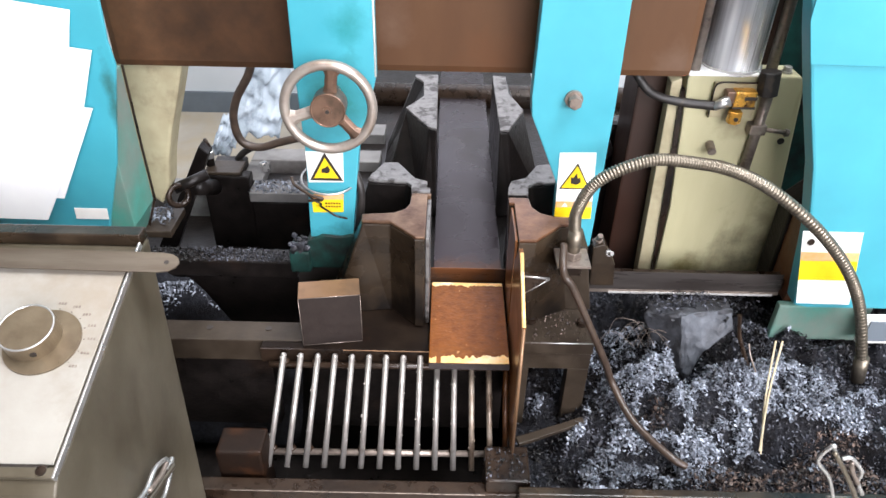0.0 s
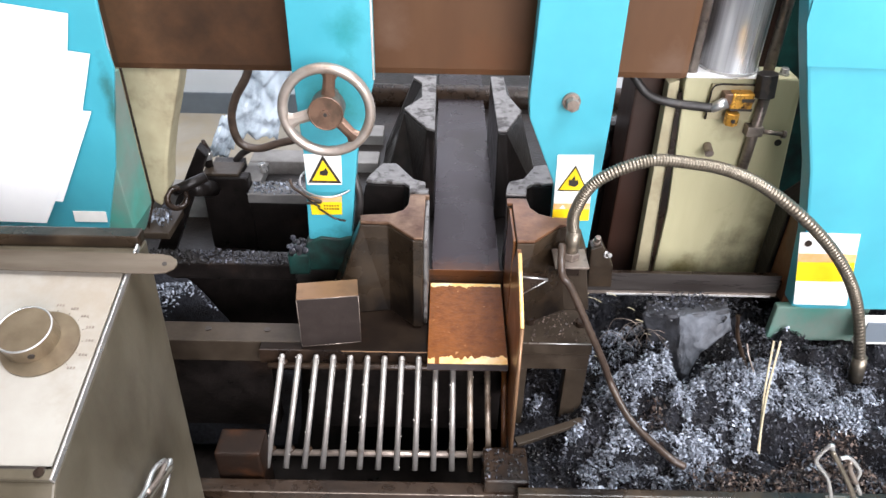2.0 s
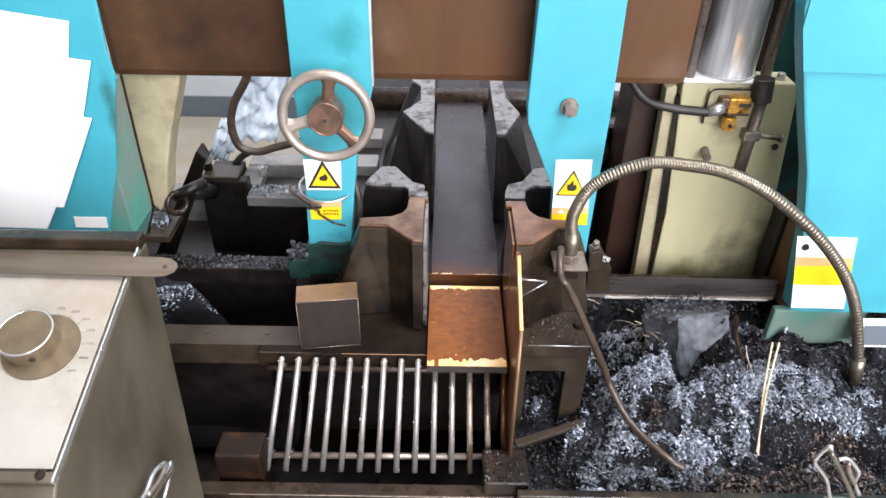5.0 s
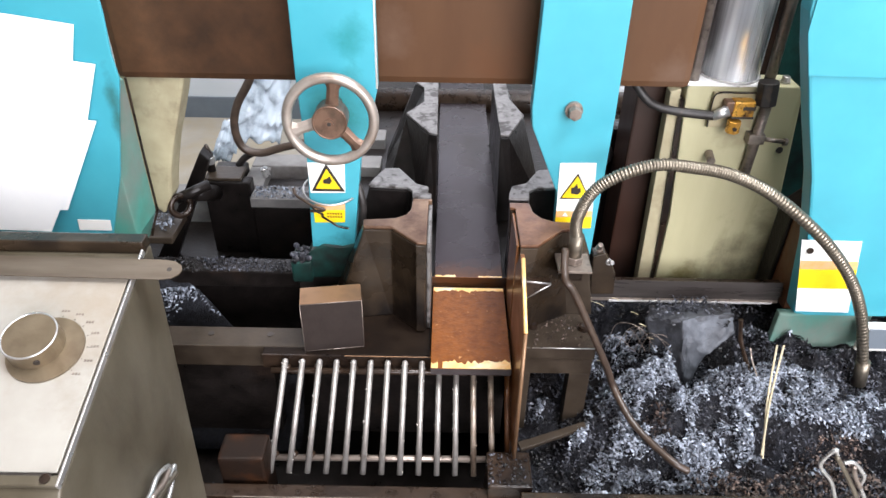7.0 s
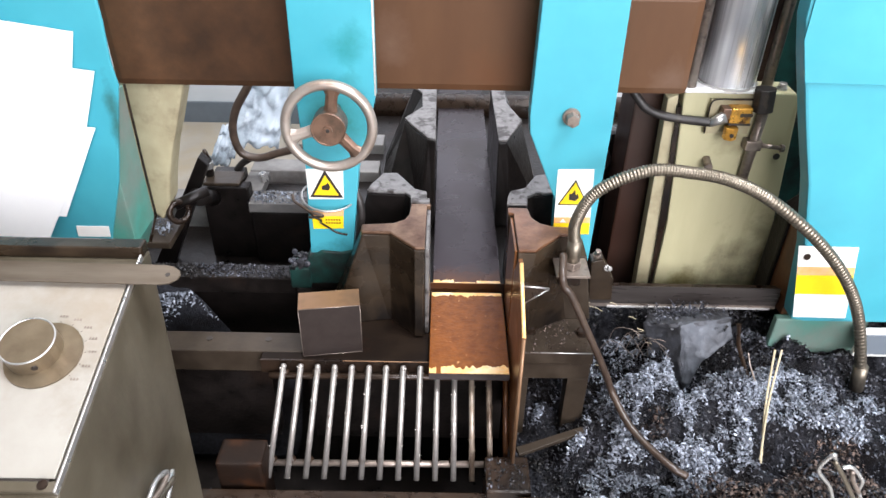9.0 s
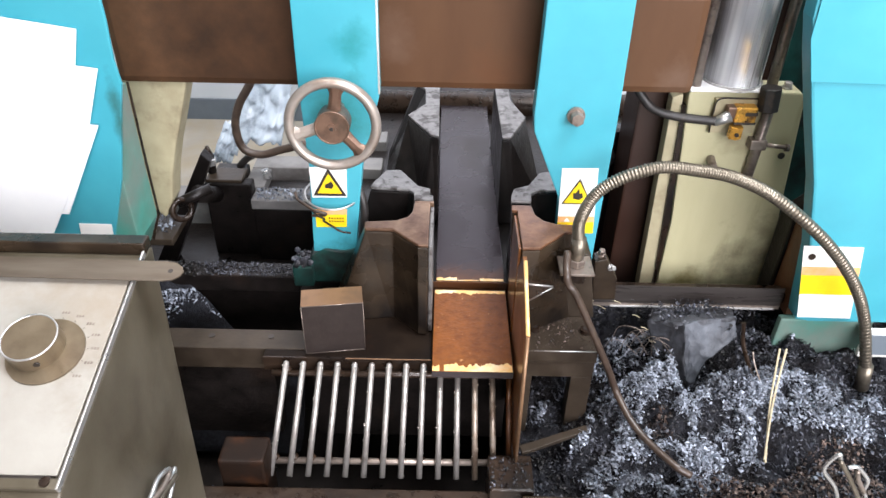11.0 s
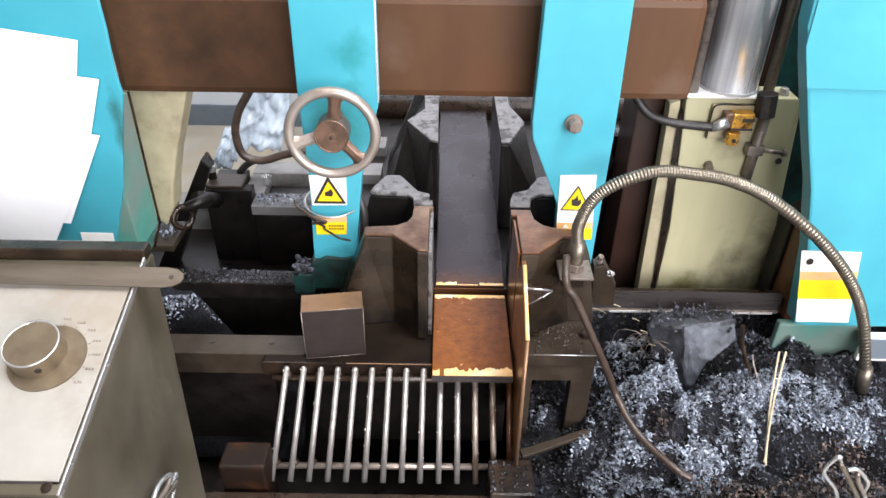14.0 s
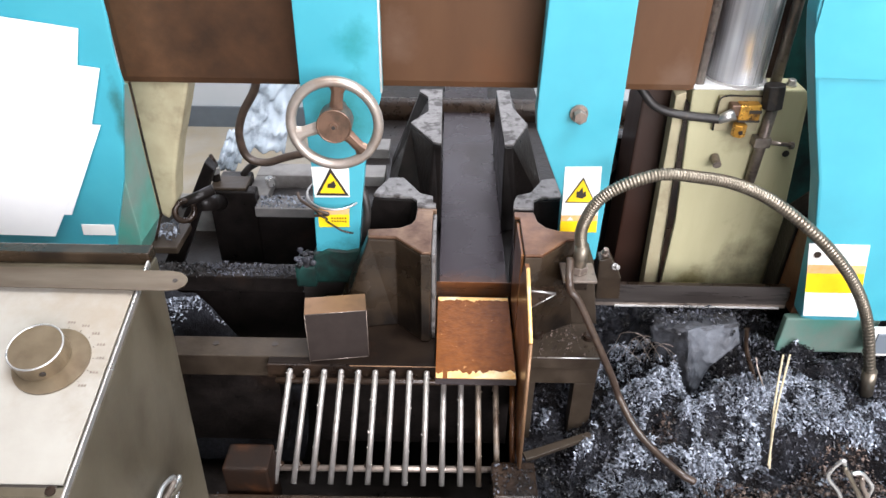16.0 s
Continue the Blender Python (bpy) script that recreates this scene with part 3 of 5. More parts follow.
jaw("vise_jaw", (0.2, 2.0, 0.585), "fixed rear vise jaw with dusty spotted top", B2, B2F, MACHINED_GREY, BLACK, z0=0.586)

for x, y in ((0.2127, 1.277), (0.3326, 1.271)):
    bt = thing("socket_bolt", (x, y, 0.600), "black socket-head bolt sunk in the jaw seat", "bolt", "jaw seat bolts")
    part("head", rod((x, y, 0.6005), (x, y, 0.612), 0.0125, 18), CAST, bt, smooth=False)
    part("socket", rod((x, y, 0.6125), (x, y, 0.6135), 0.0075, 6), INK, bt)

# ---- work ----
stock = thing("steel_bar", (0.06, 2.3, 0.602), "long dark mill-scale flat steel bar held between the jaws", "steel bar")
part("body", box(-0.0235, 0.1505, 1.436, 3.45, 0.586, 0.620, 0.0015), STOCK, stock)
STOCK_EDGE = "bright bare sawn edge"
BARE_STOCK = ((-0.022, 0.030, 0.020, 4), (0.032, 0.085, 0.006, 6), (0.088, 0.148, 0.018, 7))
part("sawn_end", box(-0.0235, 0.1505, 1.4345, 1.4358, 0.6015, 0.619), RUST_DARK, stock, "freshly sawn brown end")
off = thing("sawn_piece", (0.06, 1.26, 0.600), "orange rust flat steel offcut with bright bare edges", "steel piece")
part("body", box(-0.026, 0.150, 1.113, 1.398, 0.6015, 0.619, 0.0012), RUST, off)
part("end_face", box(-0.026, 0.150, 1.1115, 1.1128, 0.6020, 0.6185), STEEL_DARK, off, "dark steel front end")


def ragged_strip(x0, x1, y0, deep, z, n, seed, wave):
    """A thin bare patch with one straight and one ragged edge."""
    rnd = random.Random(seed)
    b = bmesh.new()
    lo, hi = [], []
    for k in range(n + 1):
        u = k / n
        d = deep * (0.55 + 0.45 * noise.noise((u * wave, seed, 0)) + 0.28 * noise.noise((u * wave * 4, seed, 2)) + 0.07 * rnd.random())
        lo.append(b.verts.new((x0 + (x1 - x0) * u, y0, z)))
        hi.append(b.verts.new((x0 + (x1 - x0) * u, y0 + d, z)))
    for k in range(n):
        b.faces.new((lo[k], lo[k + 1], hi[k + 1], hi[k]))
    r = bmesh.ops.extrude_face_region(b, geom=b.faces[:])
    bmesh.ops.translate(b, vec=(0, 0, -0.0008), verts=[v for v in r["geom"] if isinstance(v, bmesh.types.BMVert)])
    return b


part("bare_or_lit_edge", ragged_strip(0.000, 0.1485, 1.1135, 0.034, 0.6200, 60, 3, 5), BARE, off, "bright bare front edge")
part("bare_or_lit_edge", ragged_strip(-0.025, -0.010, 1.1135, 0.026, 0.6200, 10, 8, 3), BARE, off)
part("bare_or_lit_edge", ragged_strip(-0.0245, 0.1485, 1.3975, -0.020, 0.6200, 60, 5, 9), BARE, off, "bright bare sawn edge")

for x0, x1, deep, seed in BARE_STOCK:
    part("bare_or_lit_edge", ragged_strip(x0, x1, 1.4365, deep, 0.6210, 24, seed, 4), BARE, stock, STOCK_EDGE)

guard = thing("upright_plate", (0.164, 1.1, 0.452), "upright rust-brown steel plate with a bright orange top edge", "steel plate")
GP = [(1.010, 0.452), (1.035, 0.790), (1.172, 0.872), (1.190, 0.872), (1.246, 0.80), (1.246, 0.452)]
part("body", loft([[(0.1555, y, z) for y, z in GP], [(0.1640, y, z) for y, z in GP]], 0.0008), PLATE_RUST, guard)
part("top_edge", rod((0.1600, 1.036, 0.7915), (0.1600, 1.172, 0.873), 0.0042, 10), BARE, guard, "bright orange cut edge", smooth=True)
part("front_edge", rod((0.1600, 1.0095, 0.455), (0.1600, 1.0345, 0.790), 0.0038, 10), TAN_STEEL, guard, "dull tan front edge", smooth=True)

blk = thing("steel_block", (-0.25, 1.215, 0.600), "dark rectangular steel block with a tan sawn top", "steel block")
bm_turn = Matrix.Translation((-0.2487, 1.2165, 0)) @ Matrix.Rotation(radians(8.5), 4, "Z")
part("body", box(-0.067, 0.067, -0.029, 0.029, 0.6005, 0.735, 0.0015, bm_turn), STEEL_BLOCK, blk)
for a, c in (((-0.0664, -0.0284, 0.602), (-0.0664, -0.0284, 0.734)), ((-0.066, -0.0286, 0.6015), (0.066, -0.0286, 0.6015)), ((0.0664, -0.0284, 0.605), (0.0664, -0.0284, 0.734)), ((-0.0662, -0.0286, 0.7352), (0.0662, -0.0286, 0.7352))):
    part("worn_edge", rod(bm_turn @ Vector(a), bm_turn @ Vector(c), 0.0009, 8), BOLT, blk, "rubbed bright edge", smooth=True)
part("sawn_top", box(-0.0665, 0.0665, -0.0285, 0.0285, 0.7355, 0.7375, 0.0004, bm_turn), TAN_STEEL, blk, "tan sawn top face")

# ---- sloping grate of round bars ----
gr = thing("bar_grate", (-0.13, 1.08, 0.40), "sloping discharge grate of round rubbed steel bars", "grate")
spat = random.Random(21)
for i in range(14):
    x0, x1 = -0.3526 + 0.03833 * i, min(0.149, -0.3806 + 0.04130 * i)
    m = ROD if i < 11 else ROD_RUST if i < 13 else PLATE_RUST
    b = rod((x0, 1.157, 0.590), (x1, 1.012, 0.388), 0.0066, 14)
    bmesh.ops.create_icosphere(b, subdivisions=2, radius=0.0070, matrix=Matrix.Translation((x0, 1.157, 0.590)))
    for _ in range(5):
        u = spat.random() ** 1.6
        bmesh.ops.create_icosphere(b, subdivisions=1, radius=spat.uniform(0.0012, 0.0026), matrix=Matrix.Translation((x0 + (x1 - x0) * u + spat.choice((-1, 1)) * 0.0062, 1.155 - 0.145 * u - 0.002, 0.590 - 0.202 * u + 0.003)))
    part("bar", b, m, gr, smooth=True)
part("cross_bar", rod((-0.385, 1.040, 0.405), (0.150, 1.040, 0.411), 0.0075, 12), BOLT, gr, smooth=True)
part("cross_bar", rod((-0.385, 1.150, 0.568), (0.150, 1.150, 0.572), 0.0075, 12), CAST, gr, smooth=True)
rnd = random.Random(5)
for i in range(14):
    for yz in ((1.040, 0.412), (1.150, 0.575)):
        wb = bmesh.new()
        bmesh.ops.create_icosphere(wb, subdivisions=1, radius=0.008 + 0.004 * rnd.random(), matrix=Matrix.Translation(((-0.375 + 0.0407 * i if yz[1] < 0.5 else -0.354 + 0.0385 * i) + rnd.uniform(-0.004, 0.004), yz[0] + 0.004, yz[1])))
        part("weld_bead", wb, CAST, gr, smooth=True)

# ---- control box ----
cb = thing("control_box", (-0.83, 0.7, 0.0), "grey-brown sheet steel control box with a sloping aluminium panel", "control box")
prof = [(0.874, 0.0), (0.500, 0.0), (0.500, 0.985), (0.512, 1.000), (0.846, 1.097), (0.874, 1.097)]
part("body", loft([[(-1.30, y, z) for y, z in prof], [(-0.443 - 0.0406 * max(0, 1.0 - z), y, z) for y, z in prof]], 0.003), BOX_PAINT, cb)
tilt = Matrix.Translation((-0.858, 0.681, 1.0495)) @ Matrix.Rotation(math.atan2(0.098, 0.338), 4, "X")
pn = part("panel", box(-0.40, 0.406, -0.158, 0.160, 0.0015, 0.0045, 0.001, tilt), PANEL, cb, "brushed aluminium front panel")
part("edge_strip", box(0.4115, 0.4150, -0.176, 0.176, 0.000, 0.010, 0.001, tilt), STEEL_BRIGHT, cb, "rubbed bright steel edge")
part("back_lip", box(-1.30, -0.444, 0.850, 0.876, 1.0975, 1.117, 0.003), CAST_GREEN, cb, "dark rubbed rear lip")
part("front_lip", box(-0.42, 0.414, -0.176, -0.163, 0.0, 0.010, 0.002, tilt), BOX_PAINT, cb)
part("panel_gap", box(-0.40, 0.400, -0.1628, -0.1585, 0.0, 0.0042, 0, tilt), INK, cb)
part("screw", rod(tilt @ Vector((0.398, -0.168, 0.010)), tilt @ Vector((0.398, -0.168, 0.0125)), 0.006, 14), CAST, cb)
kc = Vector((0.321, 0.011, 0.0))
part("dial_plate", rod(tilt @ (kc + Vector((0.012, -0.004, 0.0047))), tilt @ (kc + Vector((0.012, -0.004, 0.0075))), 0.0495, 40), KNOB, cb, "round worn brown dial plate")
kb = part("knob", rod(tilt @ (kc + Vector((0, 0, 0.0076))), tilt @ (kc + Vector((0, 0, 0.034))), 0.0355, 48), KNOB, cb, "round brushed metal knob")
part("rim", torus(tilt @ (kc + Vector((0, 0, 0.0335))), tilt.to_3x3() @ Vector((0, 0, 1)), 0.0345, 0.0013, 48, 8), STEEL_BRIGHT, kb, "bright turned rim", smooth=True)
part("set_screw", rod(tilt @ (kc + Vector((0.016, -0.0312, 0.020))), tilt @ (kc + Vector((0.0165, -0.0330, 0.020))), 0.0042, 12), INK, kb)
for k in range(7):
    a = radians(86 - 20 * k)
    e = Vector((math.cos(a), math.sin(a), 0))
    c = kc + Vector((0.012, -0.004, 0)) + e * 0.0525
    m = tilt @ Matrix.Translation(c + Vector((0, 0, 0.0048))) @ Matrix.Rotation(a, 4, "Z")
    part("scale_mark", box(-0.001, 0.001, -0.0004, 0.0004, 0, 0.0004, 0, m), SAWBLADE, pn)
    m = tilt @ Matrix.Translation(c + e * 0.0095 + Vector((0, 0, 0.0048)))
    for o in (-0.004, 0.0, 0.004):
        part("scale_figure", box(o - 0.0011, o + 0.0011, -0.0018, 0.0018, 0, 0.0004, 0, m), BOLT, pn, "small worn printed figure")
hb = thing("hacksaw_blade", (-0.7, 0.85, 1.10), "worn brown steel hacksaw blade lying across the control box", "saw blade")
ol = [(-0.45, -0.0175), (0.375, -0.0175), (0.390, -0.0150), (0.400, -0.008), (0.403, 0.0), (0.400, 0.008), (0.390, 0.0150), (0.375, 0.0175), (-0.45, 0.0175)]
hm = Matrix.Translation((-0.778, 0.812, 1.1005)) @ Matrix.Rotation(math.atan2(0.098, 0.338), 4, "X") @ Matrix.Rotation(radians(-0.6), 4, "Z")
b = loft([[(x, y, 0) for x, y in ol], [(x, y, 0.0022) for x, y in ol]])
bmesh.ops.transform(b, matrix=hm, verts=b.verts)
part("body", b, SAWBLADE, hb)
part("pin_hole", rod(hm @ Vector((0.385, 0, 0.0021)), hm @ Vector((0.385, 0, 0.0028)), 0.0036, 14), INK, hb)


def toggle(at, m, label):
    """A bent-wire toggle latch; m takes its plane (along, up, out) to the place."""
    t = thing("toggle_latch", at, label, "latch", "wire toggle latches")

    def wire_part(pts, r, name="wire_loop", metal=STEEL_BRIGHT):
        part(name, tube([m @ Vector(p) for p in pts], r, 44, 8), metal, t, smooth=True)
    wire_part([(0.010, -0.12, 0), (-0.022, -0.050, 0.002), (-0.058, -0.004, 0.004), (-0.064, 0.018, 0.005), (-0.055, 0.046, 0.006), (-0.047, 0.052, 0.006), (-0.040, 0.034, 0.006), (0.020, -0.060, 0.003), (0.055, -0.12, 0)], 0.0038)
    wire_part([(-0.024, 0.020, 0.010), (-0.010, 0.024, 0.011), (0.006, 0.010, 0.011), (0.027, -0.018, 0.010), (0.032, -0.050, 0.008), (0.058, -0.095, 0.004)], 0.0040)
    wire_part([(-0.046, 0.040, 0.012), (-0.010, -0.012, 0.012), (0.030, -0.075, 0.010), (0.050, -0.110, 0.006)], 0.0048, "lever_bar", CONDUIT)
    part("lever", tube([m @ Vector(q) for q in ((-0.006, 0.016, 0.014), (0.004, -0.010, 0.014), (0.030, -0.050, 0.012))], 0.0045, 12, 8), BOLT, t, "dull steel lever", smooth=True)
    part("mount", box(-0.005, 0.060, -0.150, -0.112, -0.004, 0.002, 0.001, m), BOLT, t)
    return t


toggle((-0.450, 0.62, 0.79), Matrix(((0, 0, 1, -0.448), (0.15, 1.05, 0, 0.706), (0.98, 0.30, 0, 0.768), (0, 0, 0, 1))), "bright wire toggle latch on the box side")
toggle((0.80, 0.892, 0.48), Matrix(((1, 0, 0, 0.797), (0, 0, -1, 0.897), (0, 1, 0, 0.588), (0, 0, 0, 1))), "bright wire toggle latch on the trough rim")

# ---- flexible steel hose and cable on the fixed jaw ----
hose = thing("flexible_hose", (0.285, 1.27, 0.80), "flexible ribbed steel coolant hose arching over the chips", "hose")
HP = [(0.285, 1.27, 0.850), (0.281, 1.27, 0.915), (0.317, 1.27, 0.990), (0.412, 1.27, 1.038), (0.504, 1.27, 1.035), (0.587, 1.27, 1.018), (0.681, 1.27, 0.972), (0.805, 1.27, 0.877), (0.901, 1.27, 0.774), (0.969, 1.27, 0.661), (1.030, 1.27, 0.500)]
part("sleeve", tube(HP, 0.0125, 620, 12, lambda k: 1.0 + 0.10 * math.sin(k * math.pi / 2)), CONDUIT, hose, smooth=True)
part("fitting", rod((0.285, 1.27, 0.808), (0.285, 1.27, 0.868), 0.0155, 18), CONDUIT, hose, "steel end fitting", smooth=True)
part("nut", rod((0.285, 1.27, 0.797), (0.285, 1.27, 0.815), 0.020, 6, 0.001), BOLT, hose)
part("bracket", box(0.248, 0.322, 1.235, 1.305, 0.790, 0.796, 0.001), BOLT, hose, "flat steel bracket")
part("bracket_block", box(0.262, 0.312, 1.275, 1.330, 0.740, 0.7895, 0.002), CAST, hose)
part("end_sleeve", rod((1.026, 1.27, 0.515), (1.040, 1.27, 0.440), 0.0165, 18), CONDUIT, hose, smooth=True)
cable = thing("rubber_hose", (0.27, 1.22, 0.78), "thin brown rubber hose drooping into the chips", "hose")
part("tube", tube([(0.262, 1.262, 0.835), (0.256, 1.215, 0.815), (0.262, 1.205, 0.79), (0.281, 1.20, 0.765), (0.334, 1.19, 0.655), (0.378, 1.19, 0.56), (0.405, 1.185, 0.495), (0.430, 1.13, 0.465), (0.462, 1.085, 0.446), (0.512, 1.02, 0.438), (0.545, 1.005, 0.425)], 0.0085, 70, 10), BROWN_RUBBER, cable, smooth=True)

# ---- behind the machine ----
rb = thing("gear_housing", (-0.65, 1.8, 0.0), "black oily gear housing behind the saw", "gear housing")
part("body", box(-0.58, -0.33, 1.818, 1.998, 0.401, 0.589, 0.008), BLACK, rb)
part("top_rim", box(-0.582, -0.33, 1.812, 1.890, 0.5895, 0.620, 0.003), RAIL_GREY, rb, "dusty flat rim strewn with chips")
part("top_rim", box(-0.624, -0.560, 1.892, 2.014, 0.5895, 0.620, 0.003), RAIL_GREY, rb, "dusty flat rim strewn with chips")
part("side_box", box(-0.726, -0.584, 1.845, 1.889, 0.401, 0.655, 0.006), BLACK, rb, "black oily side box")
part("side_box", box(-0.726, -0.628, 1.890, 2.010, 0.401, 0.640, 0.006), BLACK, rb, "black oily side box")
part("box_lid", box(-0.722, -0.612, 1.852, 1.930, 0.6555, 0.665, 0.003), RAIL, rb, "worn brown-grey lid")
part("drive_sleeve", rod((-0.655, 1.620, 0.752), (-0.695, 1.846, 0.618), 0.024, 20), BLACK, rb, "black oily drive sleeve", smooth=True)
part("pipe_stub", rod((-0.712, 1.90, 0.665), (-0.712, 1.90, 0.722), 0.013, 16), BLACK, rb, smooth=True)
part("pipe_nut", rod((-0.712, 1.90, 0.690), (-0.712, 1.90, 0.712), 0.0165, 6, 0.001), STEEL_BRIGHT, rb)
part("pipe_cone", rod((-0.712, 1.90, 0.722), (-0.716, 1.90, 0.752), 0.012, 16, r1=0.005), CAST, rb, smooth=True)
part("pipe_nut", rod((-0.560, 1.95, 0.622), (-0.566, 1.95, 0.650), 0.013, 8, 0.001), STEEL_BRIGHT, rb)
part("hose_stub", tube([(-0.655, 1.985, 0.640), (-0.630, 1.98, 0.668), (-0.600, 1.97, 0.690)], 0.011, 12, 10), RUBBER, rb, smooth=True)
sh = thing("plastic_sheet", (-0.67, 2.1, 0.63), "crumpled cloudy plastic sheet draped behind the saw", "plastic sheet")


def crumple(x0, x1, y0, y1, z0, z1, seed, amp):
    b = bmesh.new()
    n = 26
    g = []
    for i in range(n + 1):
        row = []
        for k in range(n + 1):
            u, v = i / n, k / n
            d = amp * (noise.noise((u * 5 + seed, v * 5, 0)) + 0.5 * noise.noise((u * 12 + seed, v * 12, 3)))
            e = 0.25 * amp * noise.noise((u * 4, v * 4, seed))
            row.append(b.verts.new((x0 + (x1 - x0) * u + e + 0.06 * (v - 0.5), y0 + (y1 - y0) * v + d, z0 + (z1 - z0) * v + d)))
        g.append(row)
    for i in range(n):
        for k in range(n):
            b.faces.new((g[i][k], g[i + 1][k], g[i + 1][k + 1], g[i][k + 1]))
    r = bmesh.ops.extrude_face_region(b, geom=b.faces[:])
    bmesh.ops.translate(b, vec=(0, 0.003, -0.002), verts=[v for v in r["geom"] if isinstance(v, bmesh.types.BMVert)])
    return b


part("body", crumple(-0.665, -0.515, 2.10, 2.16, 0.665, 0.90, 1.7, 0.018), PLASTIC, sh, smooth=True)
part("fold", crumple(-0.765, -0.690, 2.115, 2.165, 0.585, 0.715, 6.2, 0.016), PLASTIC, sh, smooth=True)
lp = thing("oil_hose", (-0.60, 1.95, 0.62), "brown glossy rubber oil hose looping behind the handwheel", "hose")
part("tube", tube([(-0.545, 1.95, 1.02), (-0.57, 1.95, 0.938), (-0.617, 1.95, 0.86), (-0.636, 1.95, 0.79), (-0.622, 1.95, 0.721), (-0.569, 1.95, 0.702), (-0.50, 1.95, 0.722), (-0.42, 1.95, 0.74), (-0.34, 1.99, 0.72), (-0.32, 2.03, 0.62)], 0.0125, 70, 12), BROWN_RUBBER, lp, smooth=True)
st = thing("support_strut", (-0.85, 1.82, 0.4), "black diagonal steel strut beside the bed", "strut")
part("bar", plate([(-0.700, 0.778), (-0.677, 0.752), (-0.838, 0.401), (-0.900, 0.401)], 1.800, 1.838, 0.003), BLACK, st)
gp = thing("guide_column", (0.50, 1.70, 0.40), "dark brown painted guide column behind the jaw", "column")
part("body", box(0.472, 0.585, 1.66, 1.80, 0.401, 1.60, 0.006), BROWN_DARK, gp)
mo = thing("feed_motor", (0.42, 1.95, 0.585), "black feed motor with a pale strip beside it behind the jaw", "motor")
part("body", box(0.36, 0.503, 1.83, 1.895, 0.401, 0.86, 0.02), BLACK, mo)
part("mounting", box(0.375, 0.495, 1.8955, 2.0, 0.401, 0.80, 0.015), BLACK, mo)
# white strip added for the bright floor and wall beyond the motor
part("edge_plate", plate([(0.490, 0.979), (0.507, 0.979), (0.5175, 0.826), (0.509, 0.729), (0.499, 0.729), (0.501, 0.826), (0.493, 0.893)], 1.815, 1.829, 0.001), WHITE, mo, "pale strip for the bright background beyond")
part("knuckle", rod((0.44, 1.82, 0.80), (0.44, 1.78, 0.80), 0.03, 20), RUBBER, mo, smooth=True)

# ---- saw head: all this sinks with the cut and lifts at the end ----
head = thing("saw_head", (0.0, 1.45, 0.60), "teal and brown band saw head sinking through its cut", "band saw head")
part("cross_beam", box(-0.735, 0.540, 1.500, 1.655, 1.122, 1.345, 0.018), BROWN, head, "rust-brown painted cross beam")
bld = part("band_blade", box(-0.366, 0.86, 1.4270, 1.4286, 0.588, 0.643), BLADE, head, "running brown-grey steel band blade")
part("toothed_edge", box(-0.366, 0.86, 1.4262, 1.4290, 0.5780, 0.5878), BOLT, bld, "worn toothed edge")
part("blade_guard", box(-0.95, -0.365, 1.412, 1.470, 0.612, 0.660, 0.004), BLACK, head, "black blade guard strewn with chips")
# a pale strip paints the glint on the wet lower edge
part("wet_edge_glint", box(0.425, 0.845, 1.4230, 1.4258, 0.5765, 0.5820, 0.0008), WET, head, "painted glint along the wet lower edge")
part("blade_guard", box(0.42, 0.90, 1.432, 1.470, 0.593, 0.622, 0.002), CAST, head)

AL = [(-0.313, 1.75), (-0.146, 1.75), (-0.147, 1.146), (-0.157, 1.105), (-0.191, 0.976), (-0.216, 0.749), (-0.318, 0.746), (-0.310, 0.973), (-0.316, 1.167)]
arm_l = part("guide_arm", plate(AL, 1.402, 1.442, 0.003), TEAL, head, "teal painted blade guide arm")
AR = [(0.190, 1.75), (0.352, 1.75), (0.359, 1.095), (0.353, 0.735), (0.262, 0.735), (0.257, 0.900), (0.184, 1.070), (0.180, 1.110)]
arm_r = part("guide_arm", plate(AR, 1.402, 1.442, 0.003), TEAL, head, "teal painted blade guide arm")
part("bolt", hexbolt((0.268, 1.4015, 1.112), (0, -1, 0), 0.0255, 0.030), BOLT, arm_r, "brown hexagon bolt")
# the white rod paints light on the arm's side face
part("bare_or_lit_edge", rod((-0.1475, 1.4035, 1.150), (-0.1465, 1.4035, 1.745), 0.0024, 8), WHITE, arm_l, "pale rod painting the lit side of the arm", smooth=True)
part("grimy_foot", plate([(-0.335, 0.655), (-0.205, 0.655), (-0.212, 0.760), (-0.245, 0.752), (-0.29, 0.757), (-0.325, 0.735), (-0.34, 0.70)], 1.398, 1.468, 0.006), GREEN_DARK, arm_l, "oily green arm foot")
lug = part("clamp_lug", box(-0.372, -0.322, 1.385, 1.455, 0.650, 0.712, 0.006), GREEN_DARK, arm_l, "oily green clamp lug")
rough = bmesh.new()
rnd = random.Random(9)
for k in range(26):
    p = Vector((rnd.uniform(-0.372, -0.322), rnd.uniform(1.385, 1.43), 0.712 + 0.02 * rnd.random()))
    bmesh.ops.create_icosphere(rough, subdivisions=1, radius=rnd.uniform(0.004, 0.011), matrix=Matrix.Translation(p) @ Euler((rnd.random() * 3, rnd.random() * 3, 0)).to_matrix().to_4x4() @ Matrix.Diagonal((1, 0.6, 1.2, 1)))
part("chip_clot", rough, CHIPS_DARK, arm_l, "oily clot of chips on the lug")
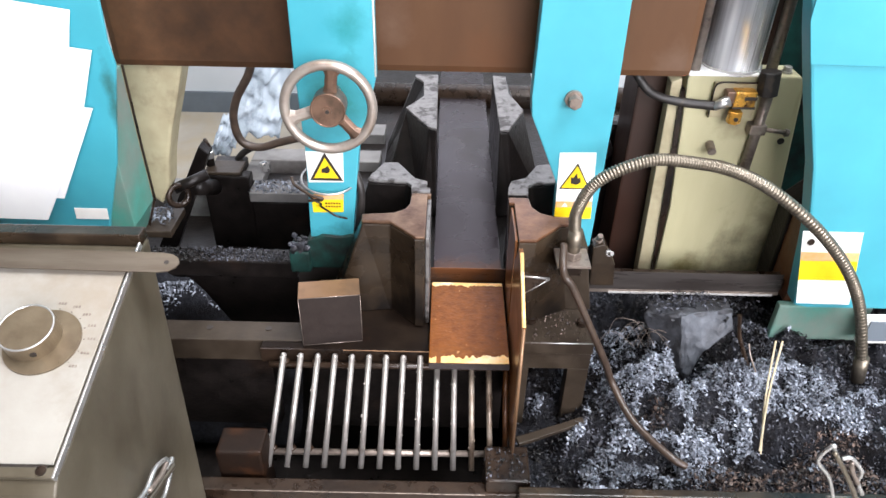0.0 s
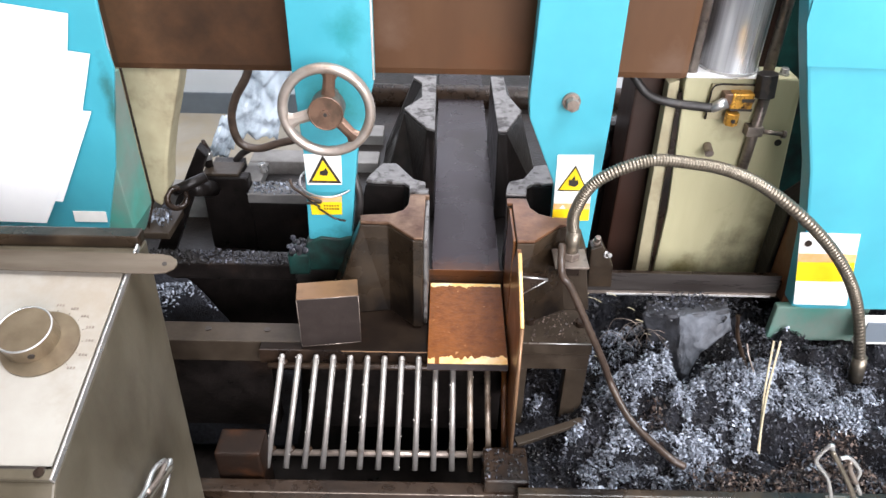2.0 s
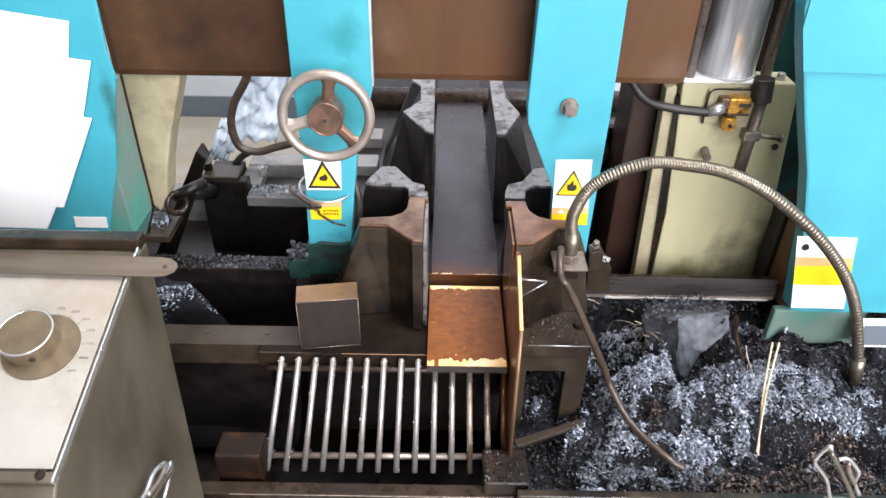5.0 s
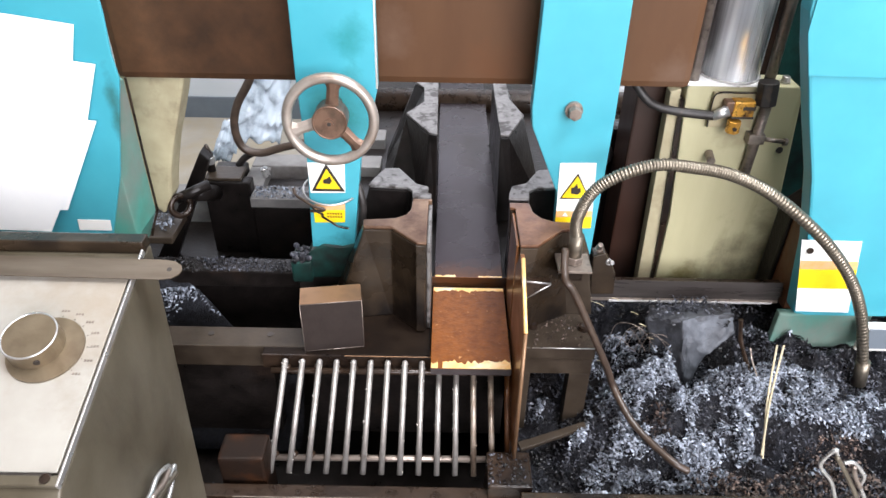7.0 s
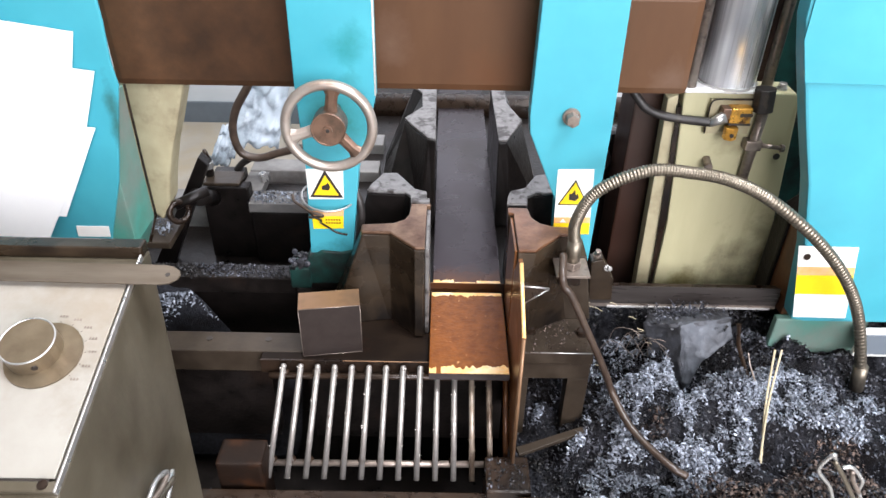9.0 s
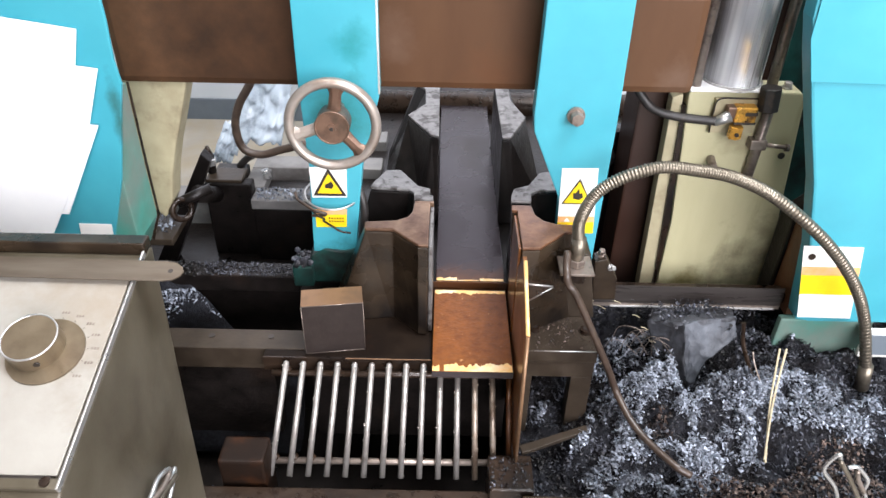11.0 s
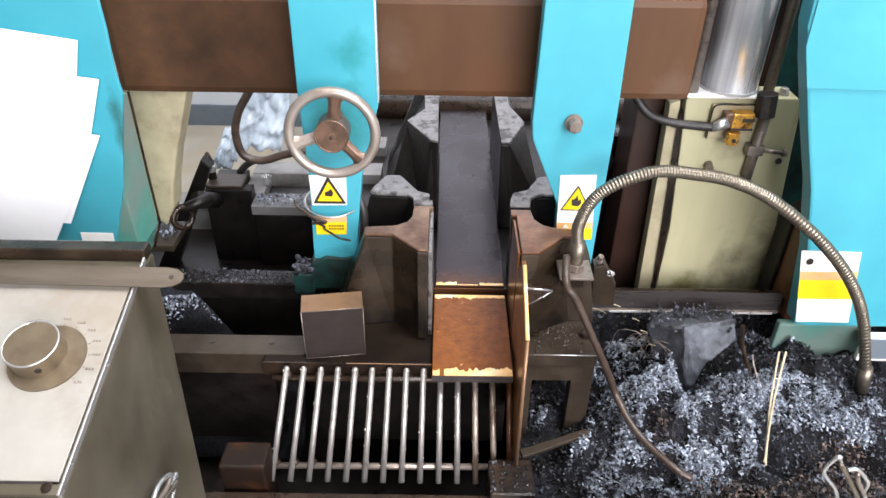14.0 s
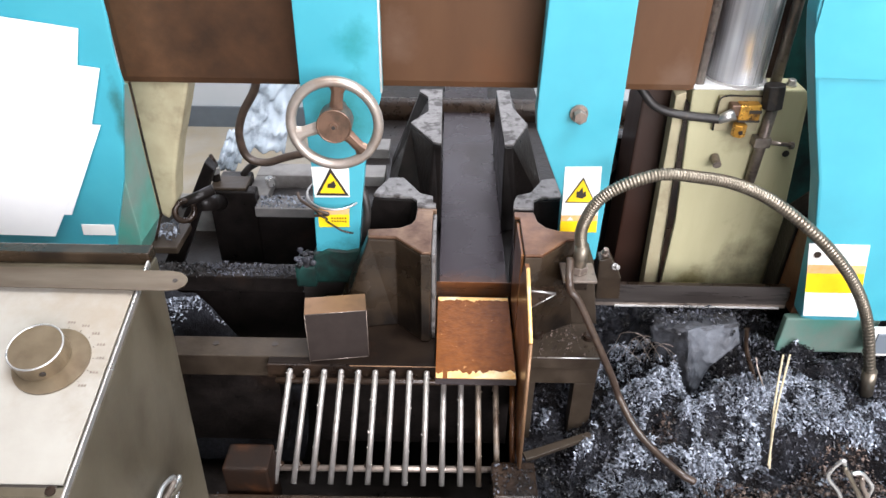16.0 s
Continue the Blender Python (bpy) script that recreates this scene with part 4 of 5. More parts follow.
part("clamp_lug", loft([[(0.364, 1.385, 0.630), (0.423, 1.385, 0.630), (0.423, 1.430, 0.630), (0.364, 1.430, 0.630)], [(0.360, 1.385, 0.694), (0.418, 1.385, 0.694), (0.418, 1.430, 0.694), (0.360, 1.430, 0.694)], [(0.358, 1.388, 0.742), (0.386, 1.388, 0.752), (0.386, 1.425, 0.752), (0.358, 1.425, 0.742)]], 0.003), CAST_GREEN, arm_r, "oily green clamp lug")
part("bolt", hexbolt((0.372, 1.405, 0.750), (0.1, -0.3, 1), 0.013, 0.020), BOLT, arm_r)
part("bolt", hexbolt((0.396, 1.3865, 0.728), (0.5, -1, 0.5), 0.011, 0.016), STEEL_BRIGHT, arm_r)

# handwheel
HC = Vector((-0.232, 1.300, 1.124))
ax = Vector((0.02, -1, 0.05)).normalized()
hw = part("handwheel", torus(HC, ax, 0.0865, 0.0105, 72, 16, 1.15), WHEEL, head, "three-spoked cast aluminium handwheel", smooth=True)
wx = Vector((1, 0, 0))
wx = (wx - ax * wx.dot(ax)).normalized()
wz = wx.cross(ax)
wz = wz if wz.z > 0 else -wz
for a in (82, 196, 314):
    d = math.cos(radians(a)) * wx + math.sin(radians(a)) * wz
    s = d.cross(ax)
    rings = []
    for rr, wd, th, back in ((0.022, 0.015, 0.010, 0.006), (0.045, 0.0125, 0.009, 0.005), (0.066, 0.0125, 0.008, 0.002), (0.080, 0.020, 0.008, 0.0)):
        c = HC + d * rr - ax * back
        rings.append([c + s * wd + ax * th * 0.3, c + s * wd * 0.4 + ax * th, c - s * wd * 0.4 + ax * th, c - s * wd + ax * th * 0.3, c - s * wd * 0.8 - ax * th * 0.7, c + s * wd * 0.8 - ax * th * 0.7])
    part("spoke", loft(rings, 0.0015), WHEEL if a == 196 else HUB, hw, smooth=False)
part("hub", rod(HC - ax * 0.03, HC + ax * 0.016, 0.0345, 36), HUB, hw, "brown oiled hub", smooth=False)
part("hub_rim", torus(HC + ax * 0.0155, ax, 0.033, 0.002, 36, 8), HUB, hw, smooth=True)
part("shaft", rod(HC - ax * 0.105, HC - ax * 0.03, 0.013, 20), BOLT, hw, smooth=True)
part("shaft_end", rod(HC + ax * 0.016, HC + ax * 0.022, 0.0085, 20), HUB, hw)
part("shaft_centre", rod(HC + ax * 0.0221, HC + ax * 0.0235, 0.004, 12), INK, hw)


# stickers: outline corners in x, z on a face at y
def sticker(name, pts, y, mat, parent, label="", thick=0.0008):
    return part(name, plate(pts, y - thick, y, 0), mat, parent, label)


def tri(cx, cz, w, h, r=0.0):
    return [(cx - w / 2, cz - h / 2), (cx + w / 2, cz - h / 2), (cx, cz + h / 2)]


Y0 = 1.4012
s = sticker("warning_label", [(-0.310, 0.975), (-0.226, 0.977), (-0.229, 0.899), (-0.3085, 0.897)], Y0, WHITE, arm_l, "white warning label with a yellow triangle")
sticker("triangle_border", tri(-0.2675, 0.9385, 0.076, 0.071), Y0 - 0.0012, INK, s)
sticker("triangle", tri(-0.2675, 0.9355, 0.056, 0.051), Y0 - 0.0024, YELLOW, s)
sticker("pictogram", [(-0.277, 0.925), (-0.262, 0.923), (-0.257, 0.931), (-0.262, 0.943), (-0.268, 0.937), (-0.276, 0.934)], Y0 - 0.0036, INK, s)
s = sticker("notice_label", [(-0.3065, 0.866), (-0.2315, 0.868), (-0.2325, 0.853), (-0.3060, 0.851)], Y0, ORANGE, arm_l, "faded orange notice strip")
s = sticker("notice_label", [(-0.3060, 0.8508), (-0.2325, 0.8528), (-0.2345, 0.819), (-0.3050, 0.817)], Y0, YELLOW, arm_l, "yellow notice strip with unreadable print")
for row in range(2):
    for k in range(6):
        x, z = -0.275 + 0.0062 * k, 0.8405 - 0.0085 * row
        sticker("print_bar", [(x, z), (x + 0.0036, z), (x + 0.0036, z + 0.0042), (x, z + 0.0042)], Y0 - 0.0009, RUST_DARK, s)
s = sticker("warning_label", [(0.2535, 0.985), (0.3340, 0.987), (0.3415, 0.862), (0.2575, 0.860)], Y0, WHITE, arm_r, "white warning label with a yellow triangle")
sticker("triangle_border", tri(0.2965, 0.9275, 0.070, 0.066), Y0 - 0.0012, INK, s)
sticker("triangle", tri(0.2965, 0.9260, 0.061, 0.0560), Y0 - 0.0024, YELLOW, s)
sticker("pictogram", [(0.286, 0.910), (0.300, 0.907), (0.308, 0.914), (0.305, 0.926), (0.300, 0.922), (0.297, 0.936), (0.290, 0.924), (0.285, 0.926)], Y0 - 0.0036, INK, s)
sn = sticker("notice_label", [(0.2578, 0.8595), (0.3414, 0.8615), (0.3425, 0.846), (0.2580, 0.844)], Y0, ORANGE, arm_r, "faded orange notice strip")
for k in range(2):
    sticker("print_triangle", tri(0.279 + 0.026 * k, 0.852, 0.014, 0.010), Y0 - 0.0009, WHITE, sn)
sticker("notice_label", [(0.2580, 0.8438), (0.3425, 0.8458), (0.3440, 0.815), (0.2585, 0.813)], Y0, YELLOW, arm_r, "yellow notice strip")
wire = part("wire_wrap", torus((-0.268, 1.435, 0.890), (0.05, -0.12, 1), 0.0635, 0.0026, 60, 8), STEEL_BRIGHT, arm_l, "loop of bright wire round the arm", smooth=True)
part("wire_tail", tube([(-0.318, 1.385, 0.886), (-0.296, 1.372, 0.868), (-0.280, 1.372, 0.858), (-0.284, 1.385, 0.844), (-0.268, 1.392, 0.826), (-0.250, 1.393, 0.812), (-0.225, 1.393, 0.806)], 0.0024, 50, 8), CAST, arm_l, "tangled wire tail", smooth=True)
part("wire_tail", tube([(-0.348, 1.405, 0.908), (-0.343, 1.40, 0.892), (-0.325, 1.385, 0.888), (-0.30, 1.372, 0.880), (-0.275, 1.37, 0.872), (-0.29, 1.38, 0.862), (-0.31, 1.385, 0.858)], 0.0036, 40, 8), BROWN_RUBBER, arm_l, "tangled wire tail", smooth=True)
part("arm_hose", tube([(-0.215, 1.44, 0.92), (-0.200, 1.42, 0.90), (-0.192, 1.41, 0.86), (-0.198, 1.41, 0.80), (-0.205, 1.42, 0.76)], 0.0095, 24, 10), RUBBER, arm_l, "black rubber coolant line", smooth=True)

# column carriage with the lift cylinder
PR = [(0.563, 1.094), (0.572, 1.100), (0.826, 1.100), (0.839, 1.086), (0.868, 0.78), (0.905, 0.50), (0.592, 0.50), (0.592, 0.74)]
car = part("column_carriage", plate(PR, 1.585, 1.665, 0.005), CREAM, head, "cream painted carriage plate with oil stains")
part("edge_rail", plate([(0.532, 1.075), (0.556, 1.085), (0.586, 0.74), (0.584, 0.50), (0.548, 0.50)], 1.600, 1.640, 0.003), CREAM_WORN, car, "stained slide rail")
part("slide_groove", plate([(0.5565, 1.06), (0.565, 1.06), (0.5905, 0.74), (0.5905, 0.50), (0.5865, 0.50)], 1.592, 1.630), CAST, car)
part("lift_cylinder", rod((0.676, 1.640, 1.100), (0.676, 1.640, 1.75), 0.066, 48), CHROME, car, "polished chrome lift cylinder", smooth=True)
part("cylinder_foot", rod((0.676, 1.640, 1.1065), (0.676, 1.640, 1.112), 0.071, 48, 0.002), WET, car, "bright steel foot ring")
part("cylinder_flange", box(0.560, 0.742, 1.574, 1.700, 1.1005, 1.108, 0.003), HOT_DUST, car, "dusty bright cylinder flange")
for x in (0.574, 0.800):
    part("tie_nut", hexbolt((x, 1.610, 1.1085 if x < 0.7 else 1.1005), (0, 0, 1), 0.017, 0.016), STEEL_BRIGHT, car, "bright tie rod nut")
part("tie_rod", rod((0.762, 1.610, 1.100), (0.762, 1.610, 1.75), 0.0125, 18), BOLT, car, smooth=True)
part("tie_rod", rod((0.578, 1.600, 1.108), (0.578, 1.600, 1.75), 0.0135, 18), BOLT, car, smooth=True)
part("rod_collar", rod((0.748, 1.566, 1.062), (0.744, 1.570, 1.118), 0.025, 8, 0.002), RUBBER, car, "black collar", smooth=False)
part("adjuster_rod", rod((0.748, 1.570, 0.864), (0.754, 1.570, 1.075), 0.0125, 16), BOLT, car, smooth=True)
part("adjuster_clamp", box(0.728, 0.768, 1.555, 1.586, 0.962, 0.988, 0.004), BOLT, car)
part("adjuster_pin", rod((0.768, 1.568, 0.973), (0.820, 1.566, 0.967), 0.0055, 12), BOLT, car, smooth=True)
part("pin_head", rod((0.818, 1.566, 0.967), (0.826, 1.566, 0.966), 0.0095, 12), BOLT, car)
vb = part("valve_bracket", box(0.626, 0.732, 1.5755, 1.5845, 0.998, 1.086, 0.002), CREAM_WORN, car, "pale valve bracket")
part("bracket_edge", tube([(0.627, 1.573, 1.000), (0.626, 1.573, 1.050), (0.632, 1.573, 1.084), (0.680, 1.573, 1.087), (0.728, 1.573, 1.087)], 0.0022, 24, 6), CAST, vb, "dark grimy bracket edge")
part("valve_body", box(0.668, 0.718, 1.545, 1.5745, 1.036, 1.076, 0.004), BRASS, vb, "brass valve block")
part("valve_groove", box(0.690, 0.719, 1.5435, 1.548, 1.056, 1.064), INK, vb)
part("valve_groove", box(0.668, 0.719, 1.5435, 1.548, 1.034, 1.039), INK, vb)
part("valve_body", box(0.650, 0.672, 1.548, 1.5745, 1.046, 1.074, 0.003), HUB, vb, "brown oiled valve side")
part("valve_plug", rod((0.677, 1.545, 1.000), (0.677, 1.545, 1.030), 0.0165, 6, 0.001), BRASS, vb, "bright brass hexagon plug")
part("plug_hole", rod((0.676, 1.527, 1.014), (0.676, 1.533, 1.015), 0.005, 10), INK, vb)
part("fitting", rod((0.626, 1.555, 1.034), (0.660, 1.553, 1.052), 0.010, 14, r1=0.015), STEEL_BRIGHT, vb, "bright hose fitting", smooth=True)
part("valve_hose", tube([(0.636, 1.556, 1.036), (0.600, 1.558, 1.038), (0.543, 1.56, 1.0435), (0.500, 1.565, 1.052), (0.470, 1.575, 1.066), (0.440, 1.59, 1.10)], 0.0105, 90, 10, lambda k: 1 + (0.08 * (k % 2) if k < 32 else 0)), RUBBER, vb, "black ribbed hose", smooth=True)
part("bolt", rod((0.652, 1.584, 0.925), (0.650, 1.552, 0.918), 0.0105, 14), BOLT, car)
part("drilled_hole", rod((0.824, 1.5825, 0.936), (0.824, 1.5848, 0.936), 0.0085, 18), INK, car)
part("rear_plate", box(0.545, 0.815, 1.725, 1.740, 1.05, 1.75, 0.002), BROWN_DARK, head, "dark brown rear plate")
part("rear_shield", plate([(0.765, 1.75), (0.822, 1.10), (0.90, 0.48), (1.60, 0.48), (1.60, 1.75)], 1.705, 1.72, 0.002), GREEN_DARK, head, "dark green rear shield")
part("sump_shield", plate([(0.86, 0.50), (0.99, 0.50), (0.92, 0.86), (0.86, 0.80)], 1.50, 1.57, 0.006), BLACK, head, "black crusted shield")
part("shield_edge", box(0.868, 0.886, 1.405, 1.50, 0.575, 0.80, 0.003), RUST_DARK, head, "dark rusty shield edge")

# wheel covers
CR = [(0.660, 1.75), (0.678, 1.338), (0.698, 1.264), (0.747, 1.113), (0.792, 0.984), (0.836, 0.809), (0.864, 0.607), (0.90, 0.600), (1.70, 0.600), (1.70, 1.75)]
cov = part("wheel_cover", plate(CR, 1.352, 1.40, 0.006), TEAL, head, "large teal sheet-metal wheel cover")
part("cover_seam", plate([(0.712, 1.215), (1.70, 1.200), (1.70, 1.75), (0.672, 1.75), (0.685, 1.30)], 1.3485, 1.3515, 0.001), TEAL, cov)
s = sticker("notice_label", [(0.818, 0.826), (0.957, 0.824), (0.996, 0.614), (0.866, 0.616)], 1.3505, WHITE, cov, "large white notice label with a yellow band")
sticker("print_band", [(0.8320, 0.768), (0.9675, 0.768), (0.9715, 0.744), (0.8370, 0.744)], 1.3496, ORANGE, s, "faded orange print")
sticker("print_band", [(0.8370, 0.7438), (0.9716, 0.7438), (0.9830, 0.688), (0.8490, 0.688)], 1.3496, YELLOW, s, "yellow band")
part("screw", rod((0.845, 1.3495, 0.797), (0.845, 1.3465, 0.797), 0.008, 14), CAST, cov)
part("cover_foot", box(0.848, 1.085, 1.380, 1.402, 0.470, 0.583, 0.006), TEAL_DIRTY, head, "grimy green casting below the cover")
part("cover_window", box(1.04, 1.14, 1.33, 1.345, 0.505, 0.592, 0.006), WHITE, head, "pale framed inspection window")
part("window_pane", box(1.052, 1.128, 1.3265, 1.3295, 0.517, 0.580, 0.004), WALL_BASE, head)
CL = [(-1.60, 1.75), (-0.640, 1.75), (-0.634, 1.325), (-0.638, 1.247), (-0.634, 1.200), (-0.684, 0.989), (-0.733, 0.848), (-0.745, 0.80), (-1.60, 0.80)]
covl = part("wheel_cover", plate(CL, 1.300, 1.308, 0.002), TEAL, head, "large teal sheet-metal wheel cover")
part("edge_plate", plate([(-0.75, 1.16), (-0.684, 1.155), (-0.686, 0.968), (-0.686, 0.828), (-0.715, 0.756), (-0.80, 0.756)], 1.3085, 1.425, 0.003), TEAL_DIRTY, covl, "grimy green cover flange")
part("dark_edge", plate([(-0.6835, 1.155), (-0.679, 1.155), (-0.681, 0.968), (-0.681, 0.828), (-0.710, 0.752), (-0.7145, 0.756), (-0.6855, 0.828), (-0.6855, 0.968)], 1.4255, 1.429), CAST, covl, "thin black strip along the flange edge")
part("notice_label", plate([(-0.803, 0.879), (-0.732, 0.879), (-0.734, 0.852), (-0.805, 0.852)], 1.2980, 1.2992), WHITE, covl)
LC = [(-0.790, 1.125), (-0.598, 1.125), (-0.640, 1.00), (-0.660, 0.945), (-0.683, 0.865), (-0.698, 0.790), (-0.725, 0.737), (-0.752, 0.765), (-0.790, 0.90)]
lc = part("column_carriage", plate(LC, 1.550, 1.62, 0.008), CREAM_WORN, head, "worn cream painted tapered bracket")
part("pivot_eye", torus((-0.688, 1.57, 0.752), (0.6, -0.6, 0.2), 0.026, 0.008, 32, 10), CAST, lc, "dark iron eye", smooth=True)
part("pivot_pin", rod((-0.70, 1.58, 0.765), (-0.62, 1.62, 0.79), 0.014, 16), BLACK, lc, smooth=True)


def sheet(corners, y, label):
    """A sheet of paper with a slight curl."""
    a, b_, c, d = [Vector((x, 0, z)) for x, z in corners]
    b = bmesh.new()
    n = 8
    g = []
    for i in range(n + 1):
        row = []
        for k in range(n + 1):
            u, v = i / n, k / n
            p = (a * (1 - u) + b_ * u) * (1 - v) + (d * (1 - u) + c * u) * v
            row.append(b.verts.new((p.x, y - 0.004 * u * u - 0.003 * (1 - v) ** 2, p.z)))
        g.append(row)
    for i in range(n):
        for k in range(n):
            b.faces.new((g[i][k], g[i + 1][k], g[i + 1][k + 1], g[i][k + 1]))
    r = bmesh.ops.extrude_face_region(b, geom=b.faces[:])
    bmesh.ops.translate(b, vec=(0, 0.0006, 0), verts=[v for v in r["geom"] if isinstance(v, bmesh.types.BMVert)])
    part("paper_sheet", b, PAPER, covl, label)


PAPER_NOTE = "white paper sheet stuck on the cover"
sheet([(-0.95, 1.345), (-0.686, 1.309), (-0.752, 1.100), (-0.98, 1.12)], 1.296, PAPER_NOTE)
sheet([(-0.96, 1.27), (-0.664, 1.236), (-0.752, 1.020), (-1.00, 1.05)], 1.292, PAPER_NOTE)
sheet([(-0.97, 1.14), (-0.690, 1.122), (-0.808, 0.912), (-1.05, 0.925)], 1.287, PAPER_NOTE)
sheet([(-0.98, 1.00), (-0.768, 1.000), (-0.856, 0.860), (-1.05, 0.860)], 1.282, PAPER_NOTE)

# ---- chips ----


def bump_at(x, y, cx, cy, wx, wy):
    return math.exp(-((x - cx) / wx) ** 2 - ((y - cy) / wy) ** 2)


def heap_height(x, y):
    """The height of the chip heap in the trough."""
    h = 0.375 + 0.10 * bump_at(x, y, 0.66, 1.20, 0.22, 0.15) + 0.085 * min(1, max(0, (y - 1.0) / 0.38)) + 0.010 * bump_at(x, y, 1.15, 1.28, 0.25, 0.15)
    h -= 0.10 * bump_at(x, y, 0.22, 1.12, 0.14, 0.20) + 0.085 * bump_at(x, y, 0.80, 1.07, 0.08, 0.04) + 0.085 * bump_at(x, y, 1.02, 1.07, 0.11, 0.035) + 0.05 * bump_at(x, y, 0.42, 1.38, 0.10, 0.10)
    h -= 0.17 * bump_at(x, y, 0.612, 1.245, 0.045, 0.050) + 0.07 * bump_at(x, y, 0.66, 1.30, 0.06, 0.04) + 0.06 * bump_at(x, y, 0.40, 1.30, 0.09, 0.09)
    h += 0.035 * bump_at(x, y, 0.665, 1.16, 0.06, 0.05) + 0.03 * bump_at(x, y, 0.47, 1.22, 0.05, 0.05)
    h += 0.030 * noise.noise((x * 6, y * 6, 1.0)) + 0.042 * noise.noise((x * 14, y * 14, 4.0)) + 0.022 * noise.noise((x * 34, y * 34, 4.0)) + 0.008 * noise.noise((x * 80, y * 80, 4.0))
    return max(h, 0.304)


def heap_mesh(x0, x1, y0, y1, step, height):
    b = bmesh.new()
    nx, ny = int((x1 - x0) / step), int((y1 - y0) / step)
    g = [[b.verts.new((x0 + (x1 - x0) * i / nx, y0 + (y1 - y0) * k / ny, height(x0 + (x1 - x0) * i / nx, y0 + (y1 - y0) * k / ny))) for k in range(ny + 1)] for i in range(nx + 1)]
    for i in range(nx):
        for k in range(ny):
            b.faces.new((g[i][k], g[i + 1][k], g[i + 1][k + 1], g[i][k + 1]))
    return b


def curls(name, mat, count, place, size, seed, label, category="metal chips"):
    """Loose curled chips as one joined mesh; place(rnd) gives a point or None."""
    rnd = random.Random(seed)
    vs, fs = [], []
    while count:
        p = place(rnd)
        if p is None:
            continue
        count -= 1
        s = size * rnd.choice((0.5, 0.7, 1.0, 1.0, 1.5))
        rot = Euler((rnd.uniform(-1.2, 1.2), rnd.uniform(-1.2, 1.2), rnd.uniform(0, 6.3))).to_matrix()
        arc, wd = rnd.uniform(1.0, 3.2), s * rnd.uniform(0.25, 0.6)
        n0 = len(vs)
        for j in range(5):
            a = arc * (j / 4 - 0.5)
            for sgn in (-1, 1):
                q = Vector((s * math.sin(a), sgn * wd * (1 - 0.12 * j) + 0.15 * s * j, s * (math.cos(a) - 0.6)))
                vs.append(Vector(p) + rot @ q)
        for j in range(4):
            k = n0 + 2 * j
            fs.append((k, k + 1, k + 3, k + 2))
    me = bpy.data.meshes.new(name)
    me.from_pydata([v[:] for v in vs], [], fs)
    me.materials.append(mat)
    ob = new(name, me)
    return tagged(ob, label, category, kind="stuff")


solo("chip_heap", heap_mesh(0.17, 1.72, 0.928, 1.70, 0.006, heap_height), CHIP_BED, "heap of matted fine steel chips in the trough", "metal chips", kind="stuff", smooth=True)


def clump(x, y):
    """How bright the chips lie at a place; lows get dark chips as painted shade."""
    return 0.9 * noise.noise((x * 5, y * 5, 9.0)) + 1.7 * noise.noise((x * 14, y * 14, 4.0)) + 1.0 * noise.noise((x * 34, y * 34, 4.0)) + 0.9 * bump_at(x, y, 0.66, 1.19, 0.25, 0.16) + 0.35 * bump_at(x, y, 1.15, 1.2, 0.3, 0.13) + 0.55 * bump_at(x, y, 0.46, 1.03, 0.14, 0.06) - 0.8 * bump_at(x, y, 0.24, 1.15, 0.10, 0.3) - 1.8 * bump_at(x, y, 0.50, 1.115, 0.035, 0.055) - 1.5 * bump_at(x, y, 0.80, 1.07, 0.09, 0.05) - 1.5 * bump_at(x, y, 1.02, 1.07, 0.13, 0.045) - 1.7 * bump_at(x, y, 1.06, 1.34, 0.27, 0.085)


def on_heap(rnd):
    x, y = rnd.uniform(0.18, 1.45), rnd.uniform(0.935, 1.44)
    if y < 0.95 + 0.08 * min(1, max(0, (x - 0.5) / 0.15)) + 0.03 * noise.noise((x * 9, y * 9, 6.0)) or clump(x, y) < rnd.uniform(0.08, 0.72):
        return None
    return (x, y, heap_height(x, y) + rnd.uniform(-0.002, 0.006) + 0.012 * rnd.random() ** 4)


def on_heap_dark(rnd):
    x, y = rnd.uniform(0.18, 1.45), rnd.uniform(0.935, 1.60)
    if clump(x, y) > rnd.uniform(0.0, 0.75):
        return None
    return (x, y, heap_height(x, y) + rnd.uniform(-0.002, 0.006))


def on_heap_low(rnd):
    x, y = rnd.uniform(0.18, 1.6), rnd.uniform(0.935, 1.20)
    if y > 0.94 + 0.16 * min(1, max(0, (x - 0.5) / 0.35)) + 0.1 * noise.noise((x * 6, 3, 2)) and bump_at(x, y, 0.50, 1.115, 0.035, 0.055) < rnd.uniform(0.3, 1):
        return None
    return (x, y, heap_height(x, y) + rnd.uniform(-0.002, 0.006))


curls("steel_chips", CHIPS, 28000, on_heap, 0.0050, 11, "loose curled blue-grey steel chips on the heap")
curls("steel_chips", CHIPS_DARK, 20000, on_heap_dark, 0.0050, 14, "dark steel chips painting shade into the hollows of the heap")
curls("steel_chips", CHIPS_DARK, 500, lambda r: (0.62 + 0.055 * r.gauss(0, 1), 1.375 + 0.022 * r.gauss(0, 1), 0.575 + 0.020 * r.random()), 0.0045, 31, "dark chips caked on the chute")
curls("rusty_chips", CHIPS_BROWN, 9000, on_heap_low, 0.0048, 12, "loose brown steel chips along the trough rim")


def spread(x0, x1, y0, y1, z, lift=0.004):
    return lambda rnd: (rnd.uniform(x0, x1), rnd.uniform(y0, y1), z + rnd.uniform(0.0, lift))


